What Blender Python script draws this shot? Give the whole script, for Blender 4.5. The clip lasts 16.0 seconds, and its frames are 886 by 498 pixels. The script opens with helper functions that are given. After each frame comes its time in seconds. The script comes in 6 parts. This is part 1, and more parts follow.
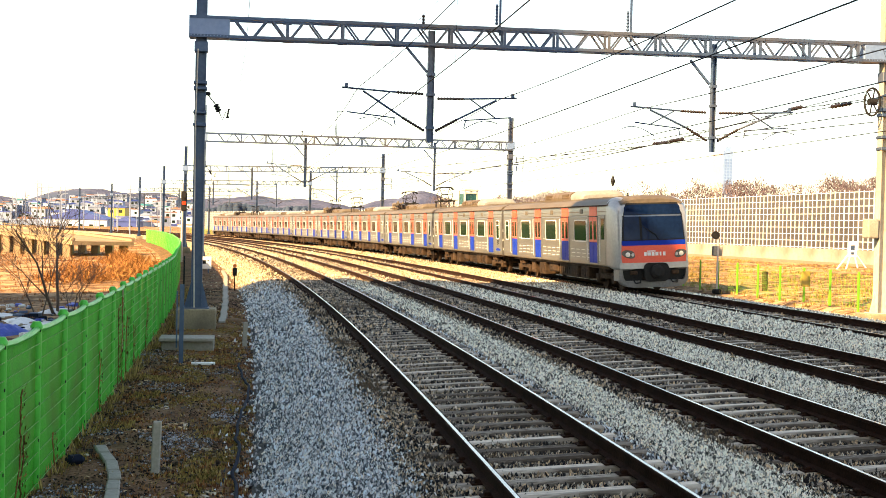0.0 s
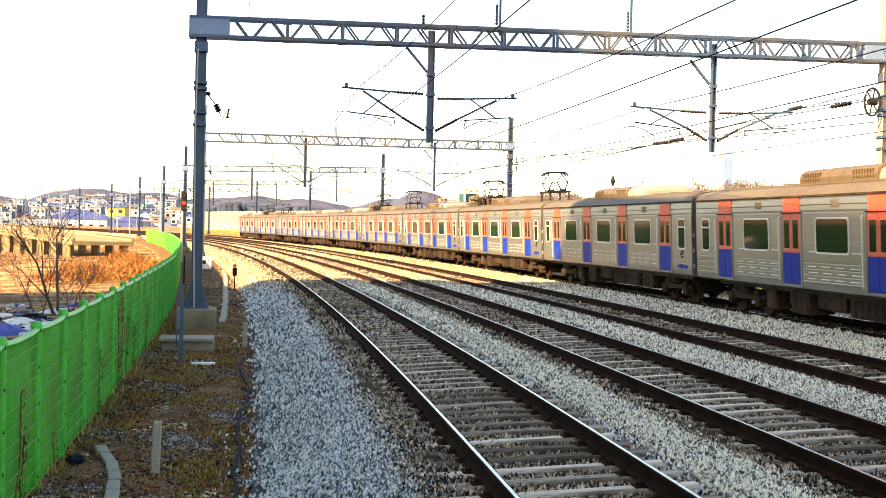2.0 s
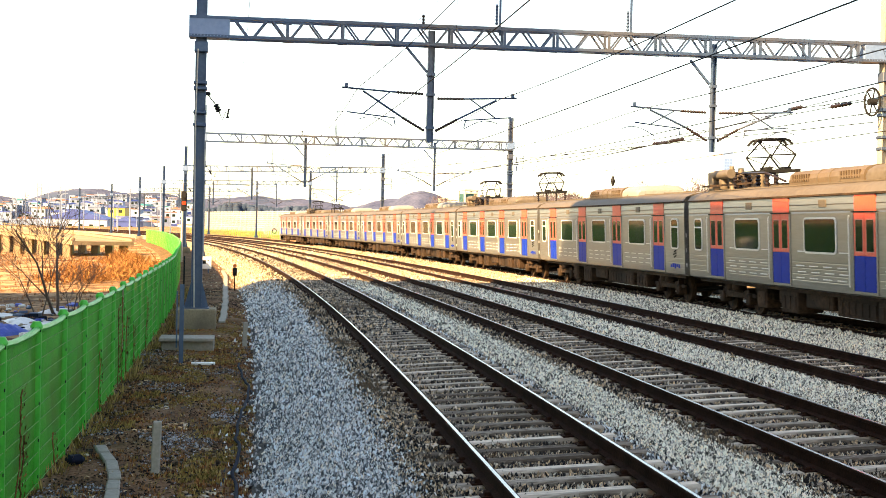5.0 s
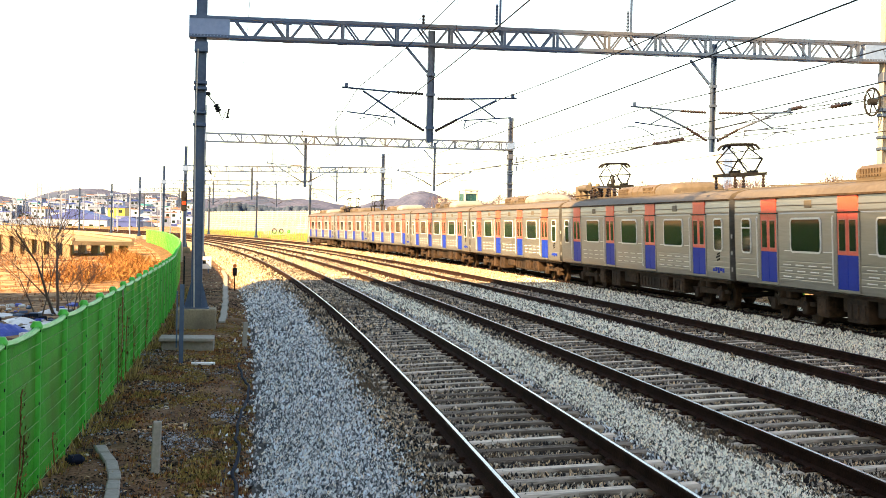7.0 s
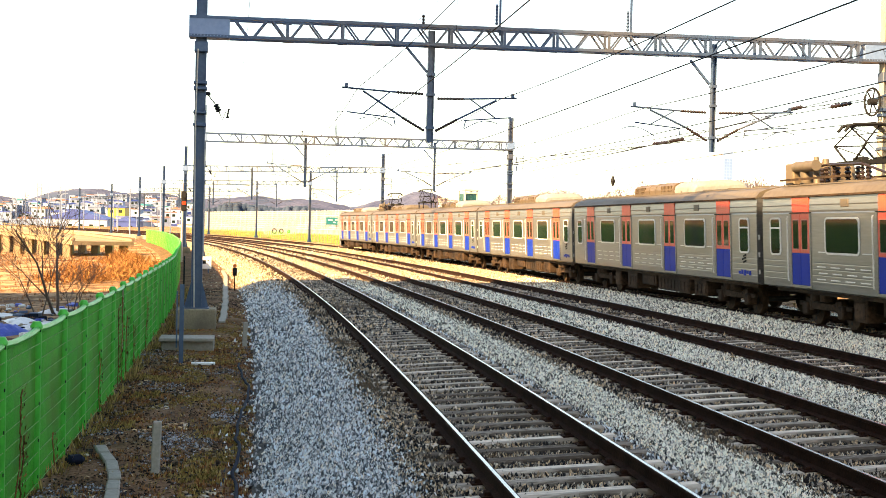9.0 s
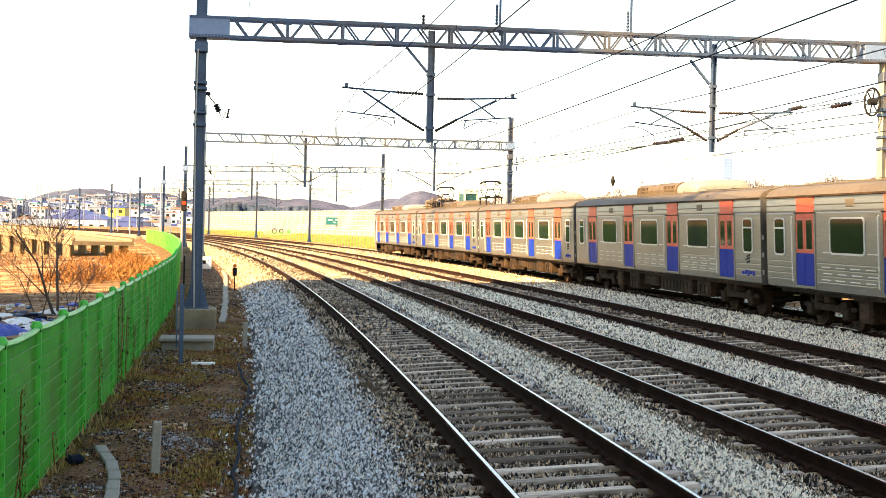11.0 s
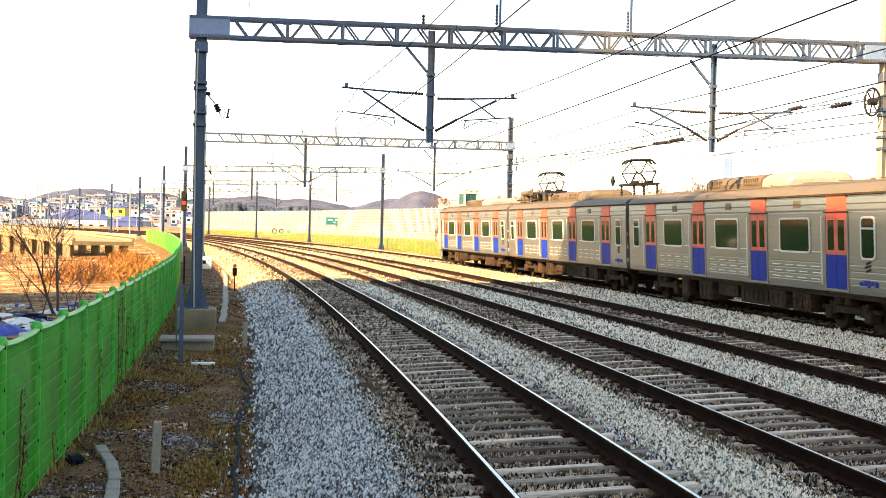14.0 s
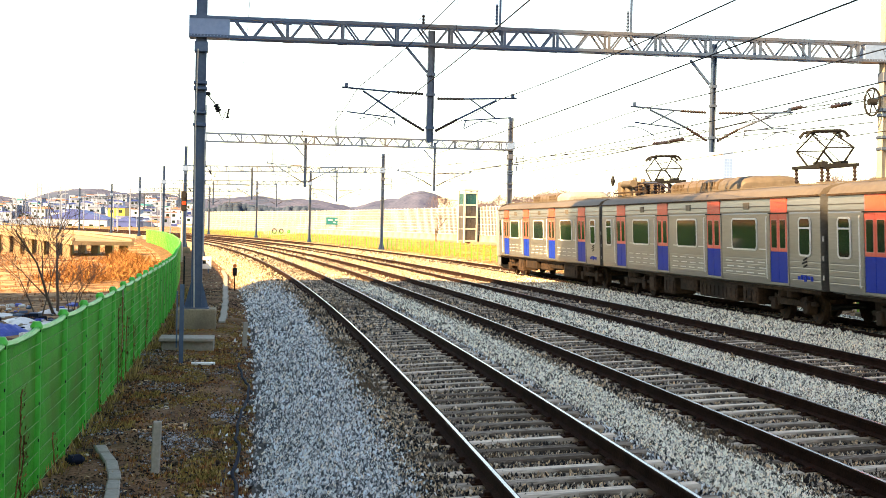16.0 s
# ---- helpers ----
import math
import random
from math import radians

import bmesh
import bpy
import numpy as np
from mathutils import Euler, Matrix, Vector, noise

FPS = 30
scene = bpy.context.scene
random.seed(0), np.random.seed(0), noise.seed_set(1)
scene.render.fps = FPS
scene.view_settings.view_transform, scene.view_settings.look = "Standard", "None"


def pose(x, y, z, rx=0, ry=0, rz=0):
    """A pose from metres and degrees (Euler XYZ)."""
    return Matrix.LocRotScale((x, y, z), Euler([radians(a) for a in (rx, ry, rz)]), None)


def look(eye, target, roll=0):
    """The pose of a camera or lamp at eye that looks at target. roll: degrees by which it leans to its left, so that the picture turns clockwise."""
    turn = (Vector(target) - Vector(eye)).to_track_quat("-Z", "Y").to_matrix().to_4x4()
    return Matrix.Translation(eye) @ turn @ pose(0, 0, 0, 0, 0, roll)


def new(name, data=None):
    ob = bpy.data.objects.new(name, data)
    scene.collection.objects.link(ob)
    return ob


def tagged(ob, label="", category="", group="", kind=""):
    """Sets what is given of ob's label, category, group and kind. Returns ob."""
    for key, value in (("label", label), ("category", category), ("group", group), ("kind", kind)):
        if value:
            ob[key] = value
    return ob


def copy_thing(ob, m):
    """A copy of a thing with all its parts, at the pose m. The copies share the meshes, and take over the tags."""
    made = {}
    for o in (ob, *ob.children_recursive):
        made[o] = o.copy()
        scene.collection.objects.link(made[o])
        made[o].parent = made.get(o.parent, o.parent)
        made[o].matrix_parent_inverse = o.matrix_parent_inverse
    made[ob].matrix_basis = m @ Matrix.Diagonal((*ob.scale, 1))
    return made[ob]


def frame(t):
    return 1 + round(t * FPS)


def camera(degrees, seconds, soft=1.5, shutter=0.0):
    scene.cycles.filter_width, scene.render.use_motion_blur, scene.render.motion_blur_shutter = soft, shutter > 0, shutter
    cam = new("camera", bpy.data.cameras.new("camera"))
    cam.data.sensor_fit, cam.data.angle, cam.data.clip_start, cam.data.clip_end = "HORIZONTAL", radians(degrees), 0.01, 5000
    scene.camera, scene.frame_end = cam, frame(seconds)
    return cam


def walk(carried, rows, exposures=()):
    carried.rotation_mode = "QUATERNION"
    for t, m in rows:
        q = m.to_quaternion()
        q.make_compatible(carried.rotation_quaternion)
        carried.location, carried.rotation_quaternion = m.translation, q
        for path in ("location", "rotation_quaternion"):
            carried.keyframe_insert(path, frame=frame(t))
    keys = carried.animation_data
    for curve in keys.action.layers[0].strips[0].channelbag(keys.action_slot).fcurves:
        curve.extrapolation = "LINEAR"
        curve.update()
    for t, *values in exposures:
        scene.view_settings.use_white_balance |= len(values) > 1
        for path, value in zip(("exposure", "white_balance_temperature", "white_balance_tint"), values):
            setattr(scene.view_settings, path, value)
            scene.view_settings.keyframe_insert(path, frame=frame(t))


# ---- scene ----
cam = camera(38.06, 16.0, soft=0.8, shutter=0.15)
EYE = (0.0, 0.0, 2.3505)
VIEW = look(EYE, (0.0, 100.0 * math.cos(0.01583), 2.3505 - 100.0 * math.sin(0.01583)), 1.317)
walk(cam, [(0.0, VIEW), (16.0, VIEW)], [(0.0, 2.10, 8600, 11), (0.7, 2.11, 8600, 11), (2.0, 2.28, 8600, 11), (4.0, 2.32, 8600, 11), (16.0, 2.32, 8600, 11)])

# ---- light: low winter sun from behind and left, clear pale sky ----
SUN_EL, SUN_HEAD = radians(33.0), radians(45.0)
world = bpy.data.worlds.new("sky")
scene.world = world
world.use_nodes = True
wn = world.node_tree
sky = wn.nodes.new("ShaderNodeTexSky")
sky.sky_type, sky.sun_disc = 'NISHITA', False
sky.sun_elevation, sky.sun_rotation = SUN_EL, math.pi + SUN_HEAD
sky.air_density, sky.dust_density, sky.ozone_density = 1.0, 0.6, 1.0
wn.links.new(sky.outputs[0], wn.nodes["Background"].inputs[0])
wn.nodes["Background"].inputs[1].default_value = 0.101
sun_data = bpy.data.lights.new("sun", 'SUN')
sun_data.energy, sun_data.angle, sun_data.color = 5.0, radians(0.5), (1.0, 0.76, 0.47)
sun_ob = new("sun", sun_data)
sun_dir = Vector((math.sin(SUN_HEAD) * math.cos(SUN_EL), math.cos(SUN_HEAD) * math.cos(SUN_EL), -math.sin(SUN_EL)))
sun_ob.matrix_world = look((0, 0, 60), Vector((0, 0, 60)) + sun_dir)

# ---- the line of the railway: heading and place of the first track along its length ----
X0, TH0, K1, K2, K3 = 2.905, -0.1203, -0.12218, 0.03525, -0.009646
D2, D3, D4 = 3.749, 7.796, 12.909
RAIL_HALF = 0.7525
STEP = 0.5
S_ALL = np.arange(-160.0, 520.0 + STEP, STEP)
_u = S_ALL / 100.0
_c = np.clip(_u, 0, 2.6)
TH_ALL = TH0 + K1 * _c + K2 * _c ** 2 + K3 * _c ** 3 + np.maximum(_u - 2.6, 0) * (K1 + 5.2 * K2 + 20.28 * K3)
_dx = np.concatenate([[0], np.cumsum((np.sin(TH_ALL)[1:] + np.sin(TH_ALL)[:-1]) / 2 * STEP)])
_dy = np.concatenate([[0], np.cumsum((np.cos(TH_ALL)[1:] + np.cos(TH_ALL)[:-1]) / 2 * STEP)])
_i0 = int(round(160.0 / STEP))
CX_ALL, CY_ALL = X0 + _dx - _dx[_i0], _dy - _dy[_i0]
CANT_ALL = 0.0918 - 0.0318 * np.clip(_u, 0, 0.8)
_ox, _oy = CX_ALL + D4 * np.cos(TH_ALL), CY_ALL - D4 * np.sin(TH_ALL)
ARC4 = np.concatenate([[0], np.cumsum(np.hypot(np.diff(_ox), np.diff(_oy)))])
ARC4 -= ARC4[_i0]


def head(s):
    return float(np.interp(s, S_ALL, TH_ALL))


def cant(s):
    return float(np.interp(s, S_ALL, CANT_ALL))


def at(s, d, z=0.0):
    """A point s metres along the line, d to its right, z above the inner rail."""
    th = head(s)
    return Vector((float(np.interp(s, S_ALL, CX_ALL)) + d * math.cos(th), float(np.interp(s, S_ALL, CY_ALL)) - d * math.sin(th), z))


def on_line(s, d, z=0.0):
    """The pose there: x across to the right, y along the line."""
    return Matrix.Translation(at(s, d, z)) @ Matrix.Rotation(-head(s), 4, 'Z')


# ---- mesh helpers ----
class Mesh:
    def __init__(self):
        self.v, self.f, self.m = [], [], []

    def add(self, verts, faces, mi=0):
        n = len(self.v)
        self.v.extend([tuple(p) for p in verts])
        self.f.extend([tuple(i + n for i in f) for f in faces])
        self.m.extend([mi] * len(faces))
        return self

    def box(self, c, size, mi=0, rot=None, bev=0.0):
        hx, hy, hz = size[0] / 2, size[1] / 2, size[2] / 2
        if bev > 0:
            b = min(bev, hx * .9, hy * .9, hz * .9)
            vs, idx = [], {}
            for sx in (-1, 1):
                for sy in (-1, 1):
                    for sz in (-1, 1):
                        for ax in range(3):
                            h = [hx - b, hy - b, hz - b]
                            h[ax] = (hx, hy, hz)[ax]
                            idx[(sx, sy, sz, ax)] = len(vs)
                            vs.append(Vector((sx * h[0], sy * h[1], sz * h[2])))
            fs = []
            for ax in range(3):
                o = [a for a in range(3) if a != ax]
                for sg in (-1, 1):
                    q = []
                    for a, b2 in ((-1, -1), (1, -1), (1, 1), (-1, 1)):
                        k = [0, 0, 0]
                        k[ax], k[o[0]], k[o[1]] = sg, a, b2
                        q.append(idx[(k[0], k[1], k[2], ax)])
                    flip = (sg < 0) != (ax == 1)
                    fs.append(tuple(reversed(q)) if flip else tuple(q))
            for ax in range(3):
                o = [a for a in range(3) if a != ax]
                for a in (-1, 1):
                    for b2 in (-1, 1):
                        q = []
                        for sg, w in ((-1, o[0]), (1, o[0]), (1, o[1]), (-1, o[1])):
                            k = [0, 0, 0]
                            k[ax], k[o[0]], k[o[1]] = sg, a, b2
                            q.append(idx[(k[0], k[1], k[2], w)])
                        fs.append(tuple(q))
            for sx in (-1, 1):
                for sy in (-1, 1):
                    for sz in (-1, 1):
                        fs.append(tuple(idx[(sx, sy, sz, a)] for a in range(3)))
        else:
            vs = [Vector((x, y, z)) for x in (-hx, hx) for y in (-hy, hy) for z in (-hz, hz)]
            fs = [(0, 1, 3, 2), (4, 6, 7, 5), (0, 4, 5, 1), (2, 3, 7, 6), (0, 2, 6, 4), (1, 5, 7, 3)]
        c = Vector(c)
        return self.add([(rot @ p if rot else p) + c for p in vs], fs, mi)

    def bar(self, a, b, w, h=None, mi=0, up=(0, 0, 1)):
        """A square bar from a to b."""
        a, b = Vector(a), Vector(b)
        y = (b - a)
        n = y.length
        y.normalize()
        u = Vector(up)
        if abs(y.dot(u)) > 0.98:
            u = Vector((0, 1, 0)) if abs(y.y) < 0.9 else Vector((1, 0, 0))
        x = y.cross(u).normalized()
        z = x.cross(y)
        return self.box((a + b) / 2, (w, n, h or w), mi, Matrix((x, y, z)).transposed())

    def tube(self, pts, r, n=8, mi=0, cap=True):
        pts = [Vector(p) for p in pts]
        rings = []
        rs = r if isinstance(r, (list, tuple)) else [r] * len(pts)
        for i, p in enumerate(pts):
            t = (pts[min(i + 1, len(pts) - 1)] - pts[max(i - 1, 0)]).normalized()
            u = Vector((0, 0, 1)) if abs(t.z) < 0.9 else Vector((1, 0, 0))
            x = t.cross(u).normalized()
            y = x.cross(t)
            rings.append([p + (x * math.cos(2 * math.pi * k / n) + y * math.sin(2 * math.pi * k / n)) * rs[i] for k in range(n)])
        vs = [p for rg in rings for p in rg]
        fs = []
        for i in range(len(rings) - 1):
            for k in range(n):
                a, b = i * n + k, i * n + (k + 1) % n
                fs.append((a, b, b + n, a + n))
        if cap:
            fs.append(tuple(range(n))[::-1])
            fs.append(tuple(range((len(rings) - 1) * n, len(rings) * n)))
        return self.add(vs, fs, mi)

    def sweep(self, profile, frames, mi=0, closed=True, cap=True):
        """profile: (across, up) points; frames: poses with x across, z up."""
        n = len(profile)
        vs = [m @ Vector((a, 0, b)) for m in frames for a, b in profile]
        fs = []
        for i in range(len(frames) - 1):
            for k in range(n if closed else n - 1):
                a, b = i * n + k, i * n + (k + 1) % n
                fs.append((a, b, b + n, a + n))
        if cap and closed:
            fs.append(tuple(range(n))[::-1])
            fs.append(tuple(range((len(frames) - 1) * n, len(frames) * n)))
        return self.add(vs, fs, mi)

    def data(self, name, mats, smooth=False):
        me = bpy.data.meshes.new(name)
        me.from_pydata(self.v, [], self.f)
        for m in (mats if isinstance(mats, (list, tuple)) else [mats]):
            me.materials.append(m)
        me.polygons.foreach_set("material_index", self.m)
        bm = bmesh.new()
        bm.from_mesh(me)
        bmesh.ops.recalc_face_normals(bm, faces=bm.faces)
        bm.to_mesh(me)
        bm.free()
        if smooth:
            me.polygons.foreach_set("use_smooth", [True] * len(me.polygons))
            me.set_sharp_from_angle(angle=radians(40))
        return me


def part(name, mesh, mats, parent, label="", smooth=False, m=None):
    me = mesh.data(name, mats, smooth) if isinstance(mesh, Mesh) else mesh
    ob = new(name, me)
    ob.parent = parent
    if m is not None:
        ob.matrix_basis = m
    if label:
        tagged(ob, label)
    return ob


def thing(name, label, category, group="", kind="", m=None):
    ob = new(name)
    ob.empty_display_size = 0.2
    if m is not None:
        ob.matrix_basis = m
    return tagged(ob, label, category, group, kind)


def solid(name, mesh, mats, label, category, group="", kind="", smooth=False, m=None):
    ob = new(name, mesh.data(name, mats, smooth) if isinstance(mesh, Mesh) else mesh)
    if m is not None:
        ob.matrix_basis = m
    return tagged(ob, label, category, group, kind)


# ---- materials ----
def material(name, dark, light, scale=4.0, rough=0.6, metal=0.0, bump=0.0, bump_scale=None, fine=30.0, stretch=(1, 1, 1), third=None, spread=0.0, contrast=(0.3, 0.7), island=False, spec=0.5):
    """A surface of two tones at two scales, with fine relief; third: stains of a third tone."""
    mt = bpy.data.materials.new(name)
    mt.use_nodes = True
    nt = mt.node_tree
    bs = nt.nodes["Principled BSDF"]
    N, L = nt.nodes.new, nt.links.new
    tc = N("ShaderNodeTexCoord")
    mp = N("ShaderNodeMapping")
    mp.inputs["Scale"].default_value = stretch
    L(tc.outputs["Object"], mp.inputs[0])
    n1, n2 = N("ShaderNodeTexNoise"), N("ShaderNodeTexNoise")
    n1.inputs["Scale"].default_value, n1.inputs["Detail"].default_value = scale, 5
    n2.inputs["Scale"].default_value, n2.inputs["Detail"].default_value = fine, 3
    L(mp.outputs[0], n1.inputs["Vector"])
    L(mp.outputs[0], n2.inputs["Vector"])
    add = N("ShaderNodeMath")
    add.operation = 'MULTIPLY_ADD'
    add.inputs[1].default_value = 0.5
    L(n2.outputs[0], add.inputs[0])
    half = N("ShaderNodeMath")
    half.operation = 'MULTIPLY'
    half.inputs[1].default_value = 0.5
    L(n1.outputs[0], half.inputs[0])
    L(half.outputs[0], add.inputs[2])
    fac = add.outputs[0]
    if spread:
        info = N("ShaderNodeNewGeometry" if island else "ShaderNodeObjectInfo")
        ad2 = N("ShaderNodeMath")
        ad2.operation = 'MULTIPLY_ADD'
        ad2.inputs[1].default_value = spread
        L(info.outputs["Random Per Island" if island else "Random"], ad2.inputs[0])
        L(fac, ad2.inputs[2])
        sb = N("ShaderNodeMath")
        sb.operation = 'SUBTRACT'
        sb.inputs[1].default_value = spread / 2
        L(ad2.outputs[0], sb.inputs[0])
        fac = sb.outputs[0]
    rp = N("ShaderNodeValToRGB")
    rp.color_ramp.elements[0].position, rp.color_ramp.elements[1].position = contrast
    rp.color_ramp.elements[0].color, rp.color_ramp.elements[1].color = (*dark, 1), (*light, 1)
    L(fac, rp.inputs[0])
    col = rp.outputs[0]
    if third:
        n3 = N("ShaderNodeTexNoise")
        n3.inputs["Scale"].default_value, n3.inputs["Detail"].default_value = scale * 0.37, 6
        L(mp.outputs[0], n3.inputs["Vector"])
        r3 = N("ShaderNodeValToRGB")
        r3.color_ramp.elements[0].position, r3.color_ramp.elements[1].position = 0.5, 0.68
        L(n3.outputs[0], r3.inputs[0])
        mx = N("ShaderNodeMix")
        mx.data_type = 'RGBA'
        L(r3.outputs[0], mx.inputs[0])
        L(col, mx.inputs[6])
        mx.inputs[7].default_value = (*third, 1)
        col = mx.outputs[2]
    L(col, bs.inputs["Base Color"])
    bs.inputs["Roughness"].default_value, bs.inputs["Metallic"].default_value, bs.inputs["Specular IOR Level"].default_value = rough, metal, spec
    if bump:
        n4 = N("ShaderNodeTexNoise")
        n4.inputs["Scale"].default_value, n4.inputs["Detail"].default_value = bump_scale or fine, 4
        L(mp.outputs[0], n4.inputs["Vector"])
        bp = N("ShaderNodeBump")
        bp.inputs["Strength"].default_value, bp.inputs["Distance"].default_value = min(1, bump), 0.02 * max(1, bump)
        L(n4.outputs[0], bp.inputs["Height"])
        L(bp.outputs[0], bs.inputs["Normal"])
    return mt


def glow(name, colour, strength):
    mt = bpy.data.materials.new(name)
    mt.use_nodes = True
    bs = mt.node_tree.nodes["Principled BSDF"]
    bs.inputs["Base Color"].default_value = (*colour, 1)
    bs.inputs["Emission Color"].default_value = (*colour, 1)
    bs.inputs["Emission Strength"].default_value = strength
    return mt


# Bed colour kept dark to put shade into the gaps between stones.
M_BALLAST = material("ballast_bed", (0.02, 0.019, 0.018), (0.15, 0.14, 0.125), 1.2, 0.9, bump=1.6, bump_scale=22, fine=24, third=(0.10, 0.08, 0.06), contrast=(0.35, 0.65), spec=0.15)
# Ballast bed with warm sunlight put into its colour, for the far stretch.
M_TANBED = material("sun_tinted_ballast", (0.14, 0.095, 0.055), (0.50, 0.38, 0.25), 1.2, 0.9, bump=1.2, bump_scale=14, fine=9, third=(0.20, 0.14, 0.085), contrast=(0.36, 0.64), spec=0.1)
M_STONE = material("ballast_stone", (0.07, 0.075, 0.085), (0.82, 0.85, 0.87), 0.9, 0.85, fine=40, spread=0.9, island=True, contrast=(0.22, 0.72), spec=0.20)
M_CREAMSTONE = material("cream_ballast_stone", (0.07, 0.065, 0.055), (1.0, 0.95, 0.84), 0.9, 0.85, fine=40, spread=1.0, island=True, contrast=(0.12, 0.58), spec=0.20)
# Stones coloured tan as if sunlit, for the same stretch.
M_TANSTONE = material("sun_tinted_stone", (0.16, 0.11, 0.065), (0.62, 0.47, 0.31), 0.9, 0.85, fine=40, spread=0.9, island=True, contrast=(0.2, 0.75), spec=0.15)
M_RAILTOP = material("worn_rail_head", (0.26, 0.265, 0.28), (0.42, 0.425, 0.44), 3, 0.25, 1.0, fine=60)
M_RAIL = material("rusty_rail", (0.008, 0.004, 0.003), (0.034, 0.015, 0.009), 3, 0.9, 0.0, spec=0.05, bump=0.3, fine=40)
M_SLEEPER = material("weathered_sleeper", (0.11, 0.085, 0.065), (0.82, 0.71, 0.57), 3, 0.9, bump=0.9, fine=25, stretch=(0.4, 3, 1), spread=0.45, third=(0.06, 0.045, 0.033), spec=0.12)
M_DIRT = material("dry_earth", (0.045, 0.022, 0.011), (0.31, 0.165, 0.09), 1.4, 0.95, bump=2.5, bump_scale=12, fine=22, contrast=(0.38, 0.66), third=(0.12, 0.075, 0.035), spec=0.10)
M_FIELD = material("dry_field", (0.085, 0.042, 0.02), (0.46, 0.28, 0.15), 0.5, 0.95, bump=2.0, bump_scale=4, fine=4, stretch=(0.6, 1.6, 1), contrast=(0.42, 0.58), third=(0.07, 0.03, 0.014), spec=0.10)
M_GRASS = material("dead_grass", (0.13, 0.085, 0.028), (0.4, 0.28, 0.1), 0.6, 0.9, fine=20, spread=0.5, island=True, spec=0.10)
M_STEEL = material("stainless_side", (0.185, 0.18, 0.174), (0.29, 0.284, 0.276), 0.5, 0.36, 0.75, fine=9, stretch=(1, 0.15, 2), third=(0.20, 0.18, 0.155))
M_ROOF = material("grimy_roof", (0.075, 0.056, 0.038), (0.165, 0.128, 0.092), 0.5, 0.6, 0.25, fine=6, third=(0.13, 0.105, 0.08))
M_AC = material("roof_unit_tan", (0.085, 0.057, 0.034), (0.15, 0.105, 0.066), 0.8, 0.55, 0.2, fine=12, third=(0.18, 0.14, 0.10))
M_ACWHITE = material("roof_unit_pale", (0.17, 0.165, 0.15), (0.27, 0.26, 0.24), 0.8, 0.5, fine=12, third=(0.24, 0.21, 0.18))
M_RED = material("coral_red_paint", (0.6, 0.058, 0.03), (0.74, 0.09, 0.05), 1.5, 0.4, fine=20)
M_BLUE = material("deep_blue_paint", (0.0, 0.018, 0.22), (0.0, 0.03, 0.34), 1.5, 0.5, fine=20, spec=0.1)
M_GLASS = material("tinted_glass", (0.006, 0.012, 0.010), (0.014, 0.022, 0.018), 2, 0.06, fine=8, spec=0.26)
M_WHITE = material("white_trim", (0.55, 0.55, 0.53), (0.72, 0.72, 0.7), 2, 0.45, fine=20)
M_SILVER = material("silver_mask", (0.26, 0.265, 0.27), (0.38, 0.385, 0.39), 1, 0.35, 0.4, fine=10)
M_UNDER = material("brake_dust_underframe", (0.006, 0.004, 0.003), (0.085, 0.05, 0.03), 1.2, 0.85, fine=9, third=(0.018, 0.013, 0.01), spec=0.15)
M_BLACK = material("black_rubber", (0.005, 0.005, 0.005), (0.015, 0.0145, 0.014), 3, 0.7, fine=20, spec=0.20)
M_DOORTRIM = material("door_window_trim", (0.50, 0.14, 0.10), (0.62, 0.20, 0.15), 2, 0.45, fine=20)
M_GALV = material("galvanised_steel", (0.036, 0.066, 0.125), (0.072, 0.115, 0.185), 0.8, 0.5, 0.55, fine=9, third=(0.13, 0.12, 0.115))
M_ENDBOX = material("pale_galvanised_plate", (0.12, 0.19, 0.32), (0.19, 0.27, 0.42), 0.8, 0.5, 0.3, fine=9)
M_INSUL = material("brown_insulator", (0.01, 0.006, 0.0045), (0.028, 0.017, 0.013), 3, 0.25, fine=20)
M_WIRE = material("wire", (0.012, 0.011, 0.01), (0.03, 0.028, 0.026), 3, 0.6, 0.3, fine=20, spec=0.20)
M_CONC = material("concrete", (0.19, 0.172, 0.14), (0.37, 0.345, 0.29), 0.9, 0.9, bump=0.4, fine=18, third=(0.18, 0.155, 0.12))
M_GREEN = material("green_fence_paint", (0.004, 0.30, 0.018), (0.012, 0.46, 0.034), 2, 0.45, fine=14)
M_NET = material("green_screen_net", (0.008, 0.24, 0.014), (0.03, 0.46, 0.032), 1.6, 0.8, fine=45, bump=0.6, bump_scale=45, third=(0.05, 0.23, 0.02), spread=0.1, spec=0.20)


def see_through(mt, low, high, scale):
    """Let a woven sheet pass some of what lies behind, more where it is stretched thin."""
    nt = mt.node_tree
    N, L = nt.nodes.new, nt.links.new
    tc, n1, r1, mx, tr = N("ShaderNodeTexCoord"), N("ShaderNodeTexNoise"), N("ShaderNodeMapRange"), N("ShaderNodeMixShader"), N("ShaderNodeBsdfTransparent")
    n1.inputs["Scale"].default_value, n1.inputs["Detail"].default_value = scale, 3
    L(tc.outputs["Object"], n1.inputs["Vector"])
    r1.inputs[1].default_value, r1.inputs[2].default_value, r1.inputs[3].default_value, r1.inputs[4].default_value = 0.35, 0.7, low, high
    L(n1.outputs[0], r1.inputs[0])
    L(r1.outputs[0], mx.inputs[0])
    L(nt.nodes["Principled BSDF"].outputs[0], mx.inputs[1])
    L(tr.outputs[0], mx.inputs[2])
    L(mx.outputs[0], nt.nodes["Material Output"].inputs[0])


